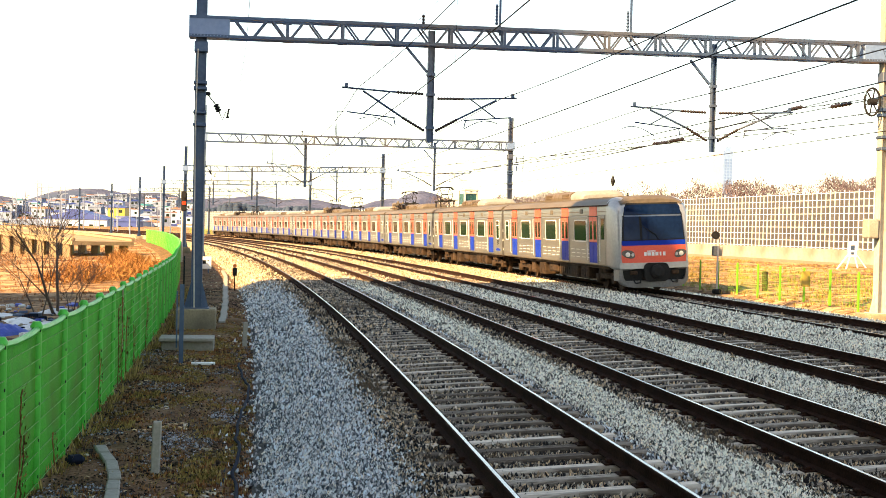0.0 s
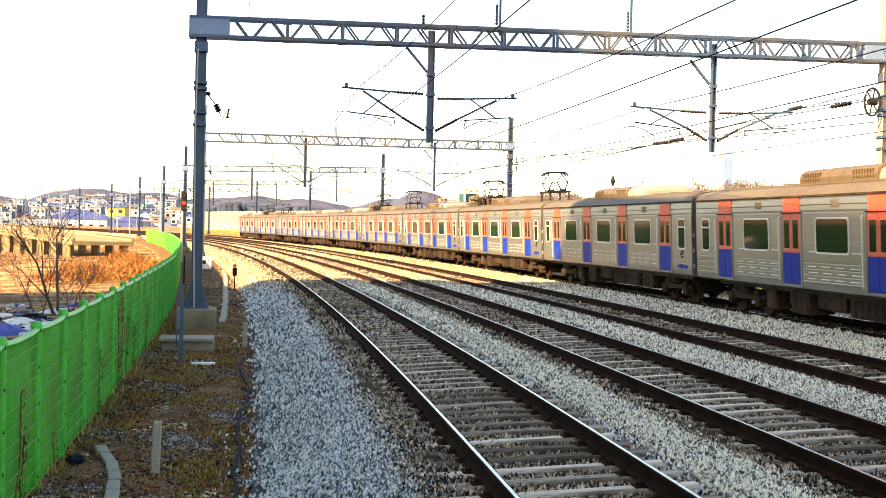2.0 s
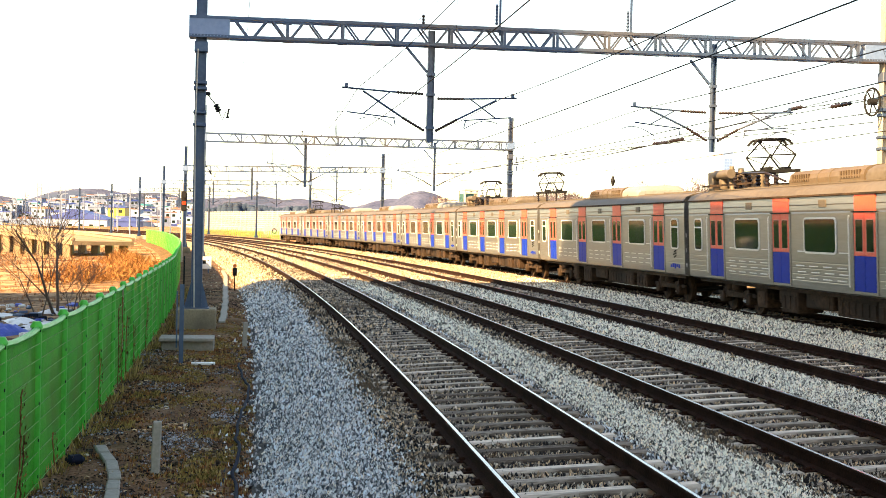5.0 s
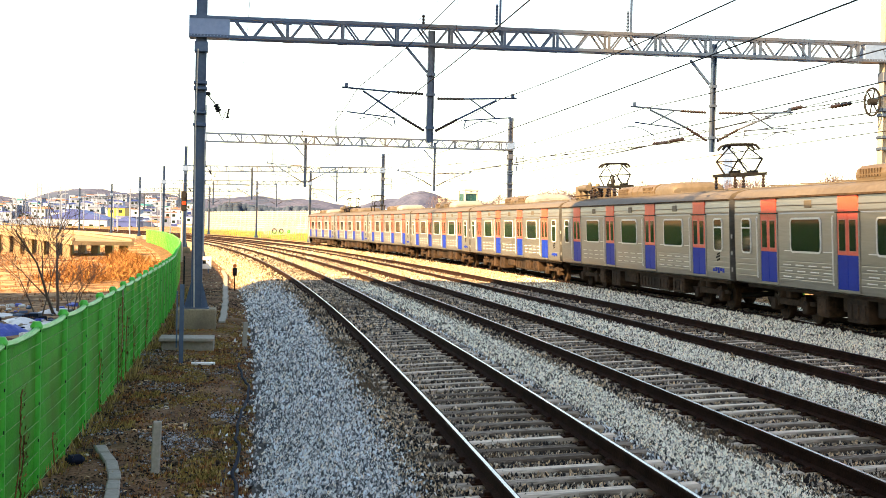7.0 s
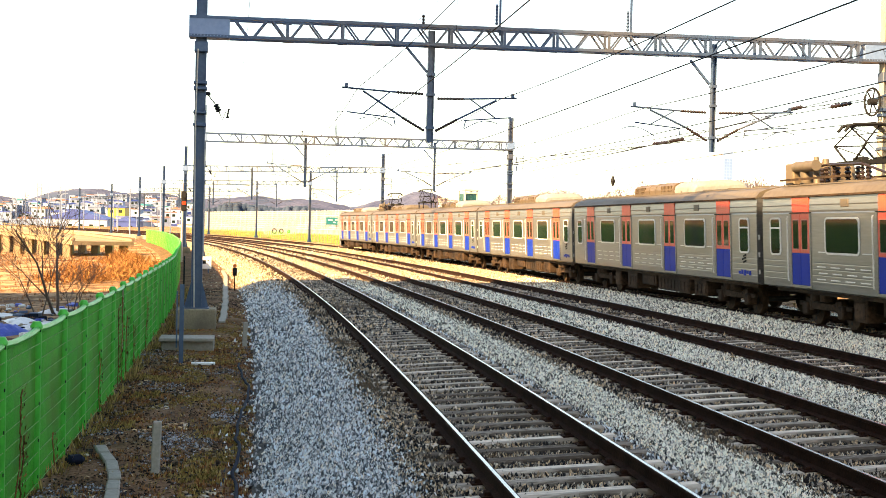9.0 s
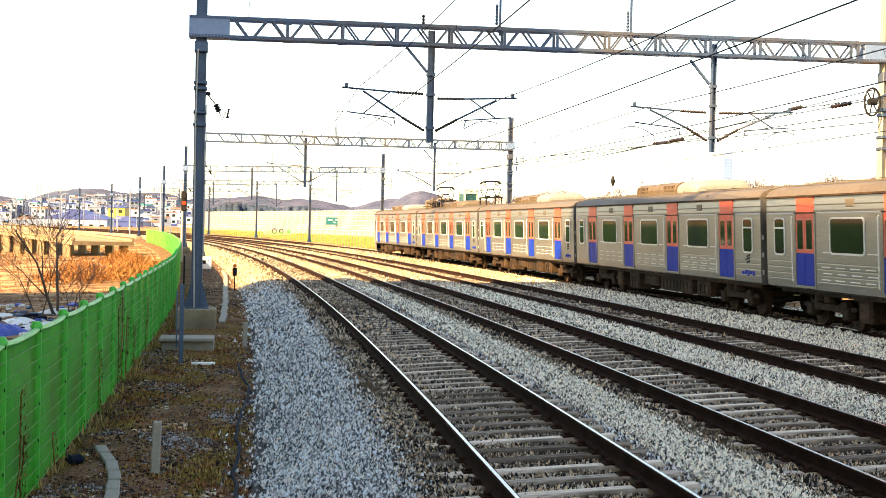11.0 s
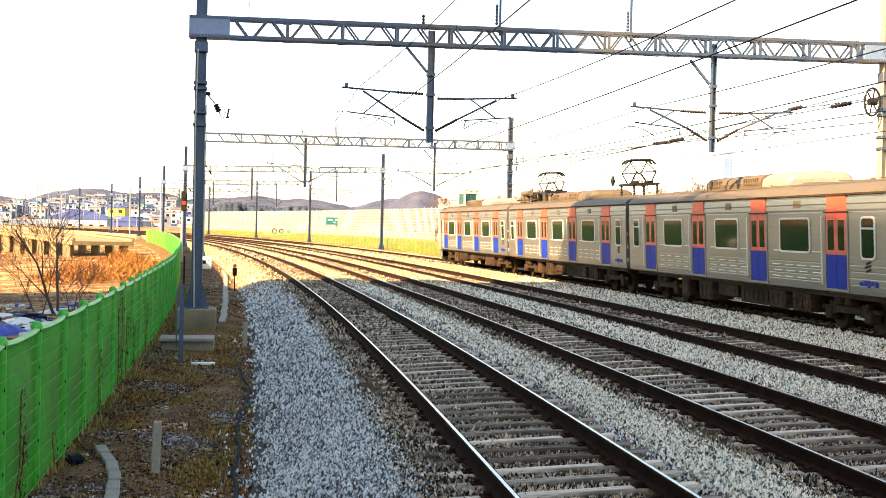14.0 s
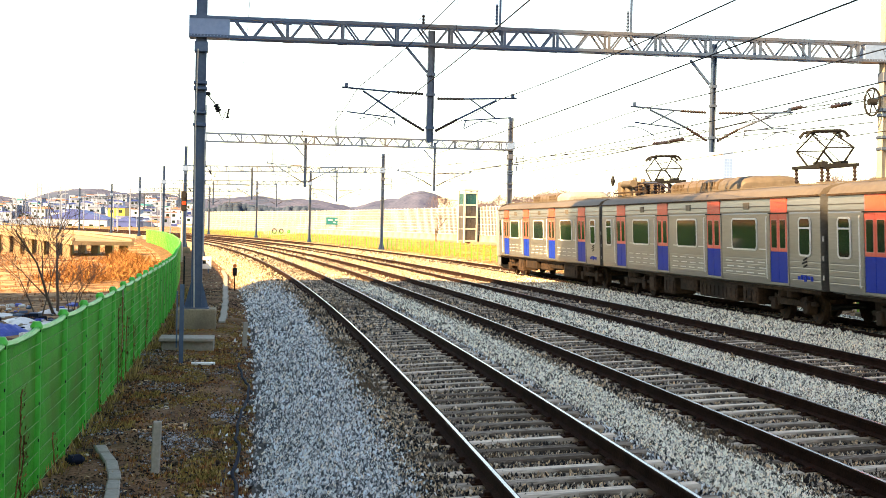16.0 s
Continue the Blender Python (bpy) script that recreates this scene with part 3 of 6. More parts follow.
def portal(s, label, right=15.98, rise=0.0088):
    """A lattice portal across the four tracks, with two drop posts and their cantilevers."""
    g = thing("catenary_portal", label, "catenary portal", "catenary portals", m=on_line(s, 0, 0))
    beam_z, hb = 7.90, 0.262

    def bz(x):
        return beam_z + rise * (x - 3.0)
    for x, base in ((-4.62, -0.04), (right, 0.05)):
        m = Mesh()
        top = 9.9
        m.box((x - 0.14, 0, (top + base) / 2), (0.022, 0.30, top - base))
        m.box((x + 0.14, 0, (top + base) / 2), (0.022, 0.30, top - base))
        m.box((x, 0, (top + base) / 2), (0.26, 0.02, top - base))
        for k in (-1, 1):
            m.add([(x + k * 0.15, -0.012, base), (x + k * 0.34, -0.012, base), (x + k * 0.15, -0.012, base + 0.75), (x + k * 0.15, 0.012, base), (x + k * 0.34, 0.012, base), (x + k * 0.15, 0.012, base + 0.75)],
                  [(0, 1, 2), (3, 5, 4), (0, 3, 4, 1), (1, 4, 5, 2), (2, 5, 3, 0)])
        m.box((x, 0, base + 0.015), (0.72, 0.55, 0.03))
        # One right-hand pole gets the sunlit cream; the others stay galvanised.
        p = part("pole", m, M_CREAM if x > 15.9 and 30 < s < 40 else M_GALV, g)
        for zc in (7.28, 6.28, 6.12, 5.45, 5.1):
            c = Mesh().box((x, 0, zc), (0.37, 0.38, 0.10 if zc < 7 else 0.30), bev=0.02)
            part("clamp", c, M_GALV, p)
    for y in (-0.22, 0.22):
        for z in (-hb, hb):
            part("chord", Mesh().bar((-4.95, y, bz(-4.95) + z), (right + 0.12, y, bz(right) + z), 0.085), M_GALV, g)
    m = Mesh()
    pitch, k = 0.52, 0
    x = -3.79
    while x < right - 0.9:
        for y in (-0.22, 0.22):
            up = 1 if k % 2 == 0 else -1
            m.bar((x + 0.07, y, bz(x) + up * hb), (x + pitch - 0.05, y, bz(x + pitch) - up * hb), 0.05, up=(0, 1, 0))
            if k % 3 == 2:
                m.bar((x + pitch, y, bz(x) - hb), (x + pitch, y, bz(x) + hb), 0.075, up=(0, 1, 0))
                for e in (-hb, hb):
                    m.box((x + pitch, y * 1.22, bz(x) + e * 0.98), (0.24, 0.02, 0.10))
        if k % 3 == 0:
            for z in (-hb, hb):
                m.bar((x, -0.22, bz(x) + z), (x + 3 * pitch, 0.22, bz(x) + z), 0.04)
        x, k = x + pitch, k + 1
    part("lattice", m, M_GALV, g)
    for x in (-4.4, right - 0.28):
        m = Mesh().box((x if s < 40 else x - 0.25 if x < 0 else x + 0.25, 0, bz(x)), (1.12 if s < 40 else 0.55, 0.50, 0.60), bev=0.015)
        for k in (-0.3, 0.1) if s < 40 else ():
            m.box((x + k, -0.255, bz(x) + 0.05), (0.10, 0.02, 0.03))
        for k in range(12 if s < 40 else 0):
            m.box((x - 0.5 + 0.09 * k, -0.255, bz(x) - 0.25), (0.03, 0.02, 0.03))
        part("end_box", m, M_ENDBOX, g, "pale blue-grey steel end box of the beam")
    for x, arms in ((1.9, ((-1, 0.0), (1, D2))), (10.45, ((-1, D3), (1, D4)))):
        zb = 4.82
        m = Mesh()
        fw = 0.085 if x < 5 else 0.055
        m.box((x - fw, 0, (zb + 8.05) / 2), (0.02, 0.18, 8.05 - zb))
        m.box((x + fw, 0, (zb + 8.05) / 2), (0.02, 0.18, 8.05 - zb))
        m.box((x, 0, (zb + 8.05) / 2), (2 * fw, 0.02, 8.05 - zb))
        m.bar((x - 0.1, 0.05, 6.85), (x - 0.72, 0.05, 7.55), 0.07, up=(0, 1, 0))
        for zc in (6.78, 6.2, 5.25):
            m.box((x, 0, zc), (2 * fw + 0.07, 0.24, 0.08))
        part("drop_post", m, M_GALV, g)
        for sg, tx in arms:
            arm_z = (6.22 - (0.12 if sg > 0 else 0)) if x < 5 else 6.0
            end = x + sg * 2.55
            a = Mesh()
            a.tube([(x + sg * 0.98, 0, arm_z + 0.02), (end, 0, arm_z + 0.10)], 0.03, 6)
            a.tube([(x + sg * 0.80, 0, 5.52), (x + sg * 1.95, 0, arm_z + 0.02)], 0.034, 6)
            a.tube([(x + sg * 1.15, 0, arm_z + 0.04), (x + sg * 1.95, 0, 5.58)], 0.022, 6)
            a.tube([(x + sg * 1.0, 0, 5.50), (x + sg * 2.4, 0, 5.63)], 0.022, 6)
            pts = [(tx - sg * 0.85 + sg * 1.0 * k / 5, 0, 5.25 + 0.26 * math.sin(math.pi * k / 5 * 0.75)) for k in range(6)]
            a.tube(pts, 0.014, 5)
            a.bar((x + sg * 1.05, 0, 5.5), (x + sg * 1.0, 0, 5.28), 0.03)
            a.box((end - sg * 0.12, 0, arm_z + 0.17), (0.09, 0.09, 0.11))
            c = part("cantilever", a, M_GALV, g, "cantilever arm of dark steel tubes")
            ins = Mesh()
            rod_insulator(ins, (x + sg * 0.2, 0, arm_z), (x + sg * 0.98, 0, arm_z + 0.02), 0.05)
            part("insulator", ins, M_INSUL, c, "ribbed brown porcelain insulator")
            ins = Mesh()
            rod_insulator(ins, (x + sg * 0.16, 0, 5.16), (x + sg * 0.80, 0, 5.52), 0.052)
            part("insulator", ins, M_INSUL, c, "ribbed brown porcelain insulator")
    return g


RIGHT = (15.98, 15.98, 15.62, 15.2, 15.1, 15.1, 15.1, 15.1)
PORTALS = (-10.0, 37.2, 84.3, 130.3, 176.5, 222.5, 269.0, 315.0)
for k, s in enumerate(PORTALS):
    portal(s, "blue-grey lattice steel portal carrying the overhead line", RIGHT[k], (0.0088, 0.0088, 0.0065, 0.022, 0.022, 0.022, 0.022, 0.022)[k])

# footing blocks of the poles
for s, r in zip(PORTALS[1:6], RIGHT[1:6]):
    for d, z0, h in ((-4.62, -0.64, 0.60), (r, -0.35, 0.41)):
        m = Mesh().box((0, 0, h / 2), (1.12, 1.0, h), bev=0.03)
        solid("pole_footing", m, M_FOOT, "square concrete footing block under a catenary pole", "footing", "pole footings", m=on_line(s, d, z0))


def wire(name, pts, r, label, group=""):
    return solid(name, Mesh().tube(pts, r, 4), M_WIRE, label, "wire", group)


SPANS = [-56.0] + list(PORTALS)
for td, off, zs, sagging in ((0.0, -0.2, 6.33, 0.18), (D2, 0.25, 6.17, 0.46), (D3, 0.5, 6.05, 0.46), (D4, 0.0, 6.19, 0.40)):
    cw, mw, dr = [], [], Mesh()
    for a, b in zip(SPANS[:-1], SPANS[1:]):
        for k in range(12):
            f = k / 12
            s = a + (b - a) * f
            sag = 4 * f * (1 - f)
            cw.append(at(s, td + 0.3 * off * (1 - 1.6 * sag) + 0.05, 5.14 - 0.02 * sag))
            mw.append(at(s, td + off * (1 - 1.6 * sag), zs - sagging * sag))
            if k in (2, 4, 6, 8, 10):
                dr.tube([cw[-1], mw[-1]], 0.004, 3)
    w = wire("contact_wire", cw, 0.012, "thin dark overhead contact wire above a track", "overhead wires")
    part("messenger_wire", Mesh().tube(mw, 0.012, 4), M_WIRE, w)
    part("droppers", dr, M_WIRE, w)
for d, z, z2, sagging, r in ((1.65, 8.5, 8.5, 0.3, 0.008), (-3.3, 8.75, 8.75, 0.3, 0.008), (16.4, 7.0, 7.0, 0.3, 0.008), (16.8, 6.5, 6.5, 0.3, 0.008)):
    pts = []
    for a, b in zip(SPANS[:-1], SPANS[1:]):
        for k in range(12):
            f = k / 12
            s = a + (b - a) * f
            pts.append(at(s, d, float(np.interp(s, [37.2, 84.3], [z, z2])) - sagging * 4 * f * (1 - f)))
    wire("feeder_wire", pts, r, "dark feeder cable sagging between the portals", "feeder wires")
    for s in PORTALS[1:6]:
        if d == 1.65:
            ins = Mesh()
            rod_insulator(ins, (0, 0, 8.12), (0, 0, z), 0.05, 4)
            solid("post_insulator", ins, M_INSUL, "small brown post insulator on the portal beam", "insulator", "post insulators", m=on_line(s, d, 0))

# ---- fence of green net on the field side ----
FENCE = [(-30, -5.3), (10, -5.42), (20, -5.50), (30, -5.59), (46, -5.65), (60, -5.9), (108, -6.1), (150, -5.8), (212, -5.5), (300, -6)]


def fence_d(s):
    return float(np.interp(s, [a for a, b in FENCE], [b for a, b in FENCE]))


def green_fence():
    f = thing("boundary_fence", "bright green steel post fence hung with green screen net", "fence", m=Matrix())
    post = Mesh().tube([(0, 0, -0.2), (0, 0, 1.78)], 0.056, 10).tube([(0, 0, 1.78), (0, 0, 1.80), (0, 0, 1.85)], [0.07, 0.07, 0.04], 10)
    for k in range(7):
        post.box((0.0, -0.04, 0.2 + 0.25 * k), (0.03, 0.02, 0.03))
    post_data = post.data("fence_post", M_GREEN, True)
    bolt = Mesh()
    for k in range(5):
        bolt.box((0.035, -0.02, 0.15 + 0.4 * k), (0.03, 0.03, 0.035))
    bolt_data = bolt.data("clip", M_BLACK)
    s, prev = 0.9, None
    while s < 196:
        d = fence_d(s)
        p = at(s, d, float(height(np.array([d]), s)[0]))
        n = at(s + 2.0, fence_d(s + 2.0), p.z)
        ang = math.atan2(-(n.x - p.x), n.y - p.y)
        mt = Matrix.Translation(p) @ Matrix.Rotation(ang, 4, 'Z')
        o = part("fence_post", post_data, None, f, m=mt)
        if s < 60:
            part("clip", bolt_data, None, o)
        net = Mesh()
        L, rows, cols = 2.0, 8, 12
        for j in range(rows + 1):
            for i in range(cols + 1):
                y, z = L * i / cols, 0.03 + 1.75 * j / rows
                bulge = 0.03 * math.sin(math.pi * i / cols) * math.sin(1.3 * s + j * 0.9) + 0.012 * math.sin(i * 2.1 + s * 3)
                top = -0.03 * math.sin(math.pi * i / cols) if j == rows else 0
                net.v.append((bulge, y, z + top))
        for j in range(rows):
            for i in range(cols):
                a = j * (cols + 1) + i
                net.f.append((a, a + 1, a + cols + 2, a + cols + 1))
                net.m.append(0)
        # Net past 57 m is coloured yellow-green as if sunlit.
        part("screen_net", net, M_NET if s < 57 else M_LIME, f, "taut green screen net", m=mt, smooth=True)
        wr = Mesh()
        for z in ([0.08 + 0.17 * k for k in range(10)] if s < 34 else []):
            for q in range(26):
                y = 0.06 + 0.075 * q
                wr.box((0.04, y, z), (0.008, 0.042, 0.009))
        rope = Mesh().tube([(0.01, 0, 1.765), (0.02, 0.5, 1.745), (0.01, 1.0, 1.735), (0.022, 1.5, 1.745), (0.01, 2.0, 1.765)], 0.036, 6)
        part("top_rope", rope, M_GREEN, f, m=mt)
        if s < 34:
            tagged(part("net_strand", wr, M_STRAND, f, m=mt), "thin green line wires of the net", kind="stuff")
        s += 2.0


green_fence()


def lime_fence():
    f = thing("field_fence", "low yellow-green wire mesh fence along the dry grass", "fence")
    post_data = Mesh().box((0, 0, 0.62), (0.07, 0.07, 1.36), bev=0.01).data("fence_post", M_LIME)
    panel = Mesh()
    for k in range(21):
        panel.bar((0, 0.1 * k, 0.08), (0, 0.1 * k, 1.2), 0.004)
    for k in range(8):
        panel.bar((0, 0, 0.1 + 0.155 * k), (0, 2.0, 0.1 + 0.155 * k), 0.004)
    pd = panel.data("mesh_panel", M_LIME)
    s = 22.0
    while s < 300:
        d = 16.75 + 0.0035 * max(0, s - 60)
        p = at(s, d, float(height(np.array([d]), s)[0]))
        n = at(s + 2.0, d, p.z)
        mt = Matrix.Translation(p) @ Matrix.Rotation(math.atan2(-(n.x - p.x), n.y - p.y), 4, 'Z')
        part("fence_post", post_data, None, f, m=mt)
        part("mesh_panel", pd, None, f, m=mt)
        s += 2.0


lime_fence()


def noise_barrier():
    b = thing("noise_barrier", "long pale noise barrier of framed dusty panes on a concrete wall", "noise barrier", kind="structure")
    lat = Mesh()
    for k in range(7):
        top = (5.5, 5.42, 5.52, 5.6, 5.46, 5.5, 5.62)[k]
        lat.box((0, k * 0.667, (1.3 + top) / 2), (0.04, 0.10 if k % 3 == 0 else 0.065, top - 1.3))
    for k in range(9):
        lat.box((0.012, 2.0, 1.45 + 0.495 * k), (0.03, 4.0, 0.05))
    ld = lat.data("lattice_frame", M_BARS)
    wall = Mesh().box((0.1, 2.0, 0.68), (0.35, 3.98, 1.36), bev=0.02).box((-1.4, 2.0, 0.3), (0.3, 3.98, 0.36), 1, bev=0.03)
    for k in range(4):
        wall.box((-0.082, 0.5 + k, 0.68), (0.012, 0.05, 1.2), 0)
    wd = wall.data("wall_block", [M_CONC, M_BRICK])
    pane_data = Mesh().box((0.045, 2.0, 3.38), (0.02, 3.98, 4.1)).data("pane", M_PANE)
    s = 55.0
    while s < 362:
        th, c = head(s), at(s, 40.0, 0.15)
        n = at(s + 3.7, 40.0, 0)
        mt = Matrix.Translation(c) @ Matrix.Rotation(math.atan2(-(n.x - c.x), n.y - c.y), 4, 'Z')
        o = part("wall_block", wd, None, b, m=mt)
        part("lattice_frame", ld, None, b, m=mt)
        part("pane", pane_data, None, b, m=mt)
        s += 4.0 / (1.0 + 40.0 * 0.0009)


noise_barrier()


# ---- the train ----
CAR_LEN, HALF_W = 19.5, 1.56
DOORS = [-7.223, -2.408, 2.408, 7.223]


def car_body_mesh(front=0, rear=0):
    """Corrugated stainless body shell; y runs forward."""
    y0, y1 = -CAR_LEN / 2, CAR_LEN / 2 - (1.25 if front else 0)
    y0 += 1.25 if rear else 0
    prof = [(-1.40, 0.98), (-1.55, 1.04)]
    for z in (1.24, 1.40, 1.56, 1.72):
        prof += [(-1.56, z), (-1.557, z + 0.02), (-1.56, z + 0.04)]
    prof += [(-1.56, 2.05), (-1.555, 3.02), (-1.545, 3.05), (-1.55, 3.10), (-1.54, 3.22), (-1.55, 3.25), (-1.53, 3.44), (-1.50, 3.50)]
    full = prof + [(-a, b) for a, b in reversed(prof)]
    m = Mesh()
    m.sweep(full, [Matrix.Translation((0, y, 0)) for y in (y0, y1)])
    return m


def car_roof_mesh(front=0, rear=0):
    y0, y1 = -CAR_LEN / 2 - 0.0, CAR_LEN / 2 - (1.1 if front else 0)
    y0 += 1.1 if rear else 0
    prof = [(-1.56, 3.46), (-1.575, 3.50), (-1.54, 3.53)]
    for k in range(1, 10):
        a = math.pi * k / 10
        prof.append((-1.52 * math.cos(a) if 1 else 0, 3.53 + 0.30 * math.sin(a) ** 0.8))
    prof += [(1.54, 3.53), (1.575, 3.50), (1.56, 3.46)]
    m = Mesh()
    m.sweep(prof, [Matrix.Translation((0, y, 0)) for y in (y0, y1)])
    for k in range(-4, 5):
        m.box((0, k * 2.1, 3.835), (2.0, 0.05, 0.03))
    for sg in (-1, 1):
        m.box((sg * 1.05, (y0 + y1) / 2, 3.79), (0.04, y1 - y0 - 0.4, 0.03))
    return m


def leaf_mesh():
    m = Mesh()
    w, x = 0.54, 0.0
    m.box((x, 0, 1.545), (0.05, w, 0.85), 1, bev=0.008)
    m.box((x, 0, 2.50), (0.05, w, 1.06), 0, bev=0.008)
    for a, b in (((0.006), (0, 2.46)),):
        m.box((x + 0.004, 0, 2.46), (0.05, 0.42, 0.84), 3, bev=0.035)
        m.box((x + 0.010, 0, 2.46), (0.05, 0.37, 0.79), 2, bev=0.03)
    return m


def front_mask():
    """Rounded driving end; the nose at +y."""
    rings = []
    for y, w, h0, h1, r in ((0.0, 1.56, 0.98, 3.79, 0.40), (0.45, 1.555, 0.92, 3.78, 0.46), (0.78, 1.53, 0.88, 3.74, 0.50), (1.0, 1.485, 0.88, 3.67, 0.50), (1.12, 1.43, 0.90, 3.58, 0.48), (1.18, 1.36, 0.95, 3.50, 0.44)):
        ring = []
        for cx, cz, a0 in ((w - r * .3, h0 + r * .3, -90), (w - r, h1 - r, 0), (-w + r, h1 - r, 90), (-w + r * .3, h0 + r * .3, 180)):
            rr = r * .3 if cz < 2 else r
            for k in range(5):
                a = radians(a0 + 22.5 * k)
                lean = -0.22 * max(0, (cz + rr * math.sin(a) - 2.0) / 1.7) * (y / 1.22)
                ring.append((cx + rr * math.cos(a), y + lean, cz + rr * math.sin(a)))
        rings.append(ring)
    m = Mesh()
    n = 20
    m.v = [p for r in rings for p in r]
    for i in range(len(rings) - 1):
        for k in range(n):
            a, b = i * n + k, i * n + (k + 1) % n
            m.f.append((a, b, b + n, a + n))
            m.m.append(0)
    m.f.append(tuple(range((len(rings) - 1) * n, len(rings) * n)))
    m.m.append(0)
    return m


def nose_y(x, z):
    """The front face: bowed across, leaning back above the waist."""
    return 1.30 - 0.13 * abs(x / 1.3) ** 2.2 - 0.26 * (max(0.0, z - 2.0) / 1.7) ** 1.3 - 0.10 * max(0.0, 1.0 - z) ** 2


def face_patch(rows, lift=0.0, depth=0.06, cols=12):
    """A plate lying on the front face; rows: (height, left edge, right edge) from below upwards."""
    m = Mesh()
    for side in (0, 1):
        for z, x0, x1 in rows:
            for k in range(cols + 1):
                x = x0 + (x1 - x0) * k / cols
                m.v.append((x, nose_y(x, z) + lift - depth * side, z))
    n, w = len(rows), cols + 1
    nv = n * w
    for j in range(n - 1):
        for k in range(cols):
            a = j * w + k
            m.f.append((a, a + 1, a + w + 1, a + w))
            m.f.append((a + nv, a + nv + w, a + nv + w + 1, a + nv + 1))
    for k in range(cols):
        m.f.append((k, k + nv, k + nv + 1, k + 1))
        b = (n - 1) * w + k
        m.f.append((b, b + 1, b + 1 + nv, b + nv))
    for j in range(n - 1):
        for k in (0, cols):
            a = j * w + k
            m.f.append((a, a + w, a + w + nv, a + nv))
    m.m = [0] * len(m.f)
    return m


def screen_rows(z0, z1, inset, corner=0.16, left=None, right=None):
    """Edges of a windscreen piece whose sides lean in towards the roof, with rounded top corners."""
    rows = []
    for k in range(9):
        z = z0 + (z1 - z0) * k / 8
        e = 1.30 - 0.10 * (z - 2.05) / 1.5 - inset
        top = 3.54 - inset - z
        if top < corner:
            e -= corner - math.sqrt(max(0.0, corner ** 2 - (corner - top) ** 2))
        rows.append((z, -e if left is None else max(-e, left), e if right is None else min(e, right)))
    return rows


def wheelset_mesh():
    m = Mesh()
    for sg in (-1, 1):
        x = sg * 0.735
        m.tube([(x - 0.065, 0, 0), (x + 0.065, 0, 0)], 0.43, 24, 0)
        m.tube([(x - sg * 0.10, 0, 0), (x - sg * 0.06, 0, 0)], 0.455, 24, 0)
        m.tube([(x + 0.06, 0, 0), (x + 0.075, 0, 0)] if sg > 0 else [(x - 0.075, 0, 0), (x - 0.06, 0, 0)], 0.16, 12, 1)
        for k in range(4):
            a = k * math.pi / 2
            m.box((x + sg * 0.068, 0.28 * math.cos(a), 0.28 * math.sin(a)), (0.012, 0.07, 0.07), 1)
    m.tube([(-0.8, 0, 0), (0.8, 0, 0)], 0.08, 10, 1)
    return m


def bogie_frame_mesh():
    m = Mesh()
    for sg in (-1, 1):
        x = sg * 1.02
        m.box((x, 0, 0.55), (0.20, 1.3, 0.20), bev=0.03)
        for k in (-1, 1):
            m.bar((x, k * 0.6, 0.55), (x, k * 1.05, 0.68), 0.18, 0.18)
            m.box((x, k * 1.05, 0.45), (0.30, 0.34, 0.36), bev=0.04)
            m.tube([(x, k * 0.78, 0.42), (x, k * 0.78, 0.72)], 0.11, 10)
            m.box((x + sg * 0.02, k * 1.38, 0.56), (0.10, 0.34, 0.12), bev=0.02)
        m.tube([(x + sg * 0.08, -0.28, 0.7), (x + sg * 0.08, -0.28, 0.98)], 0.22, 12)
        m.tube([(x + sg * 0.08, 0.28, 0.7), (x + sg * 0.08, 0.28, 0.98)], 0.22, 12)
    m.box((0, 0, 0.6), (2.0, 0.5, 0.22), bev=0.03)
    for k in (-1, 1):
        m.box((0, k * 0.42, 0.45), (1.0, 0.3, 0.35), bev=0.05)
    return m


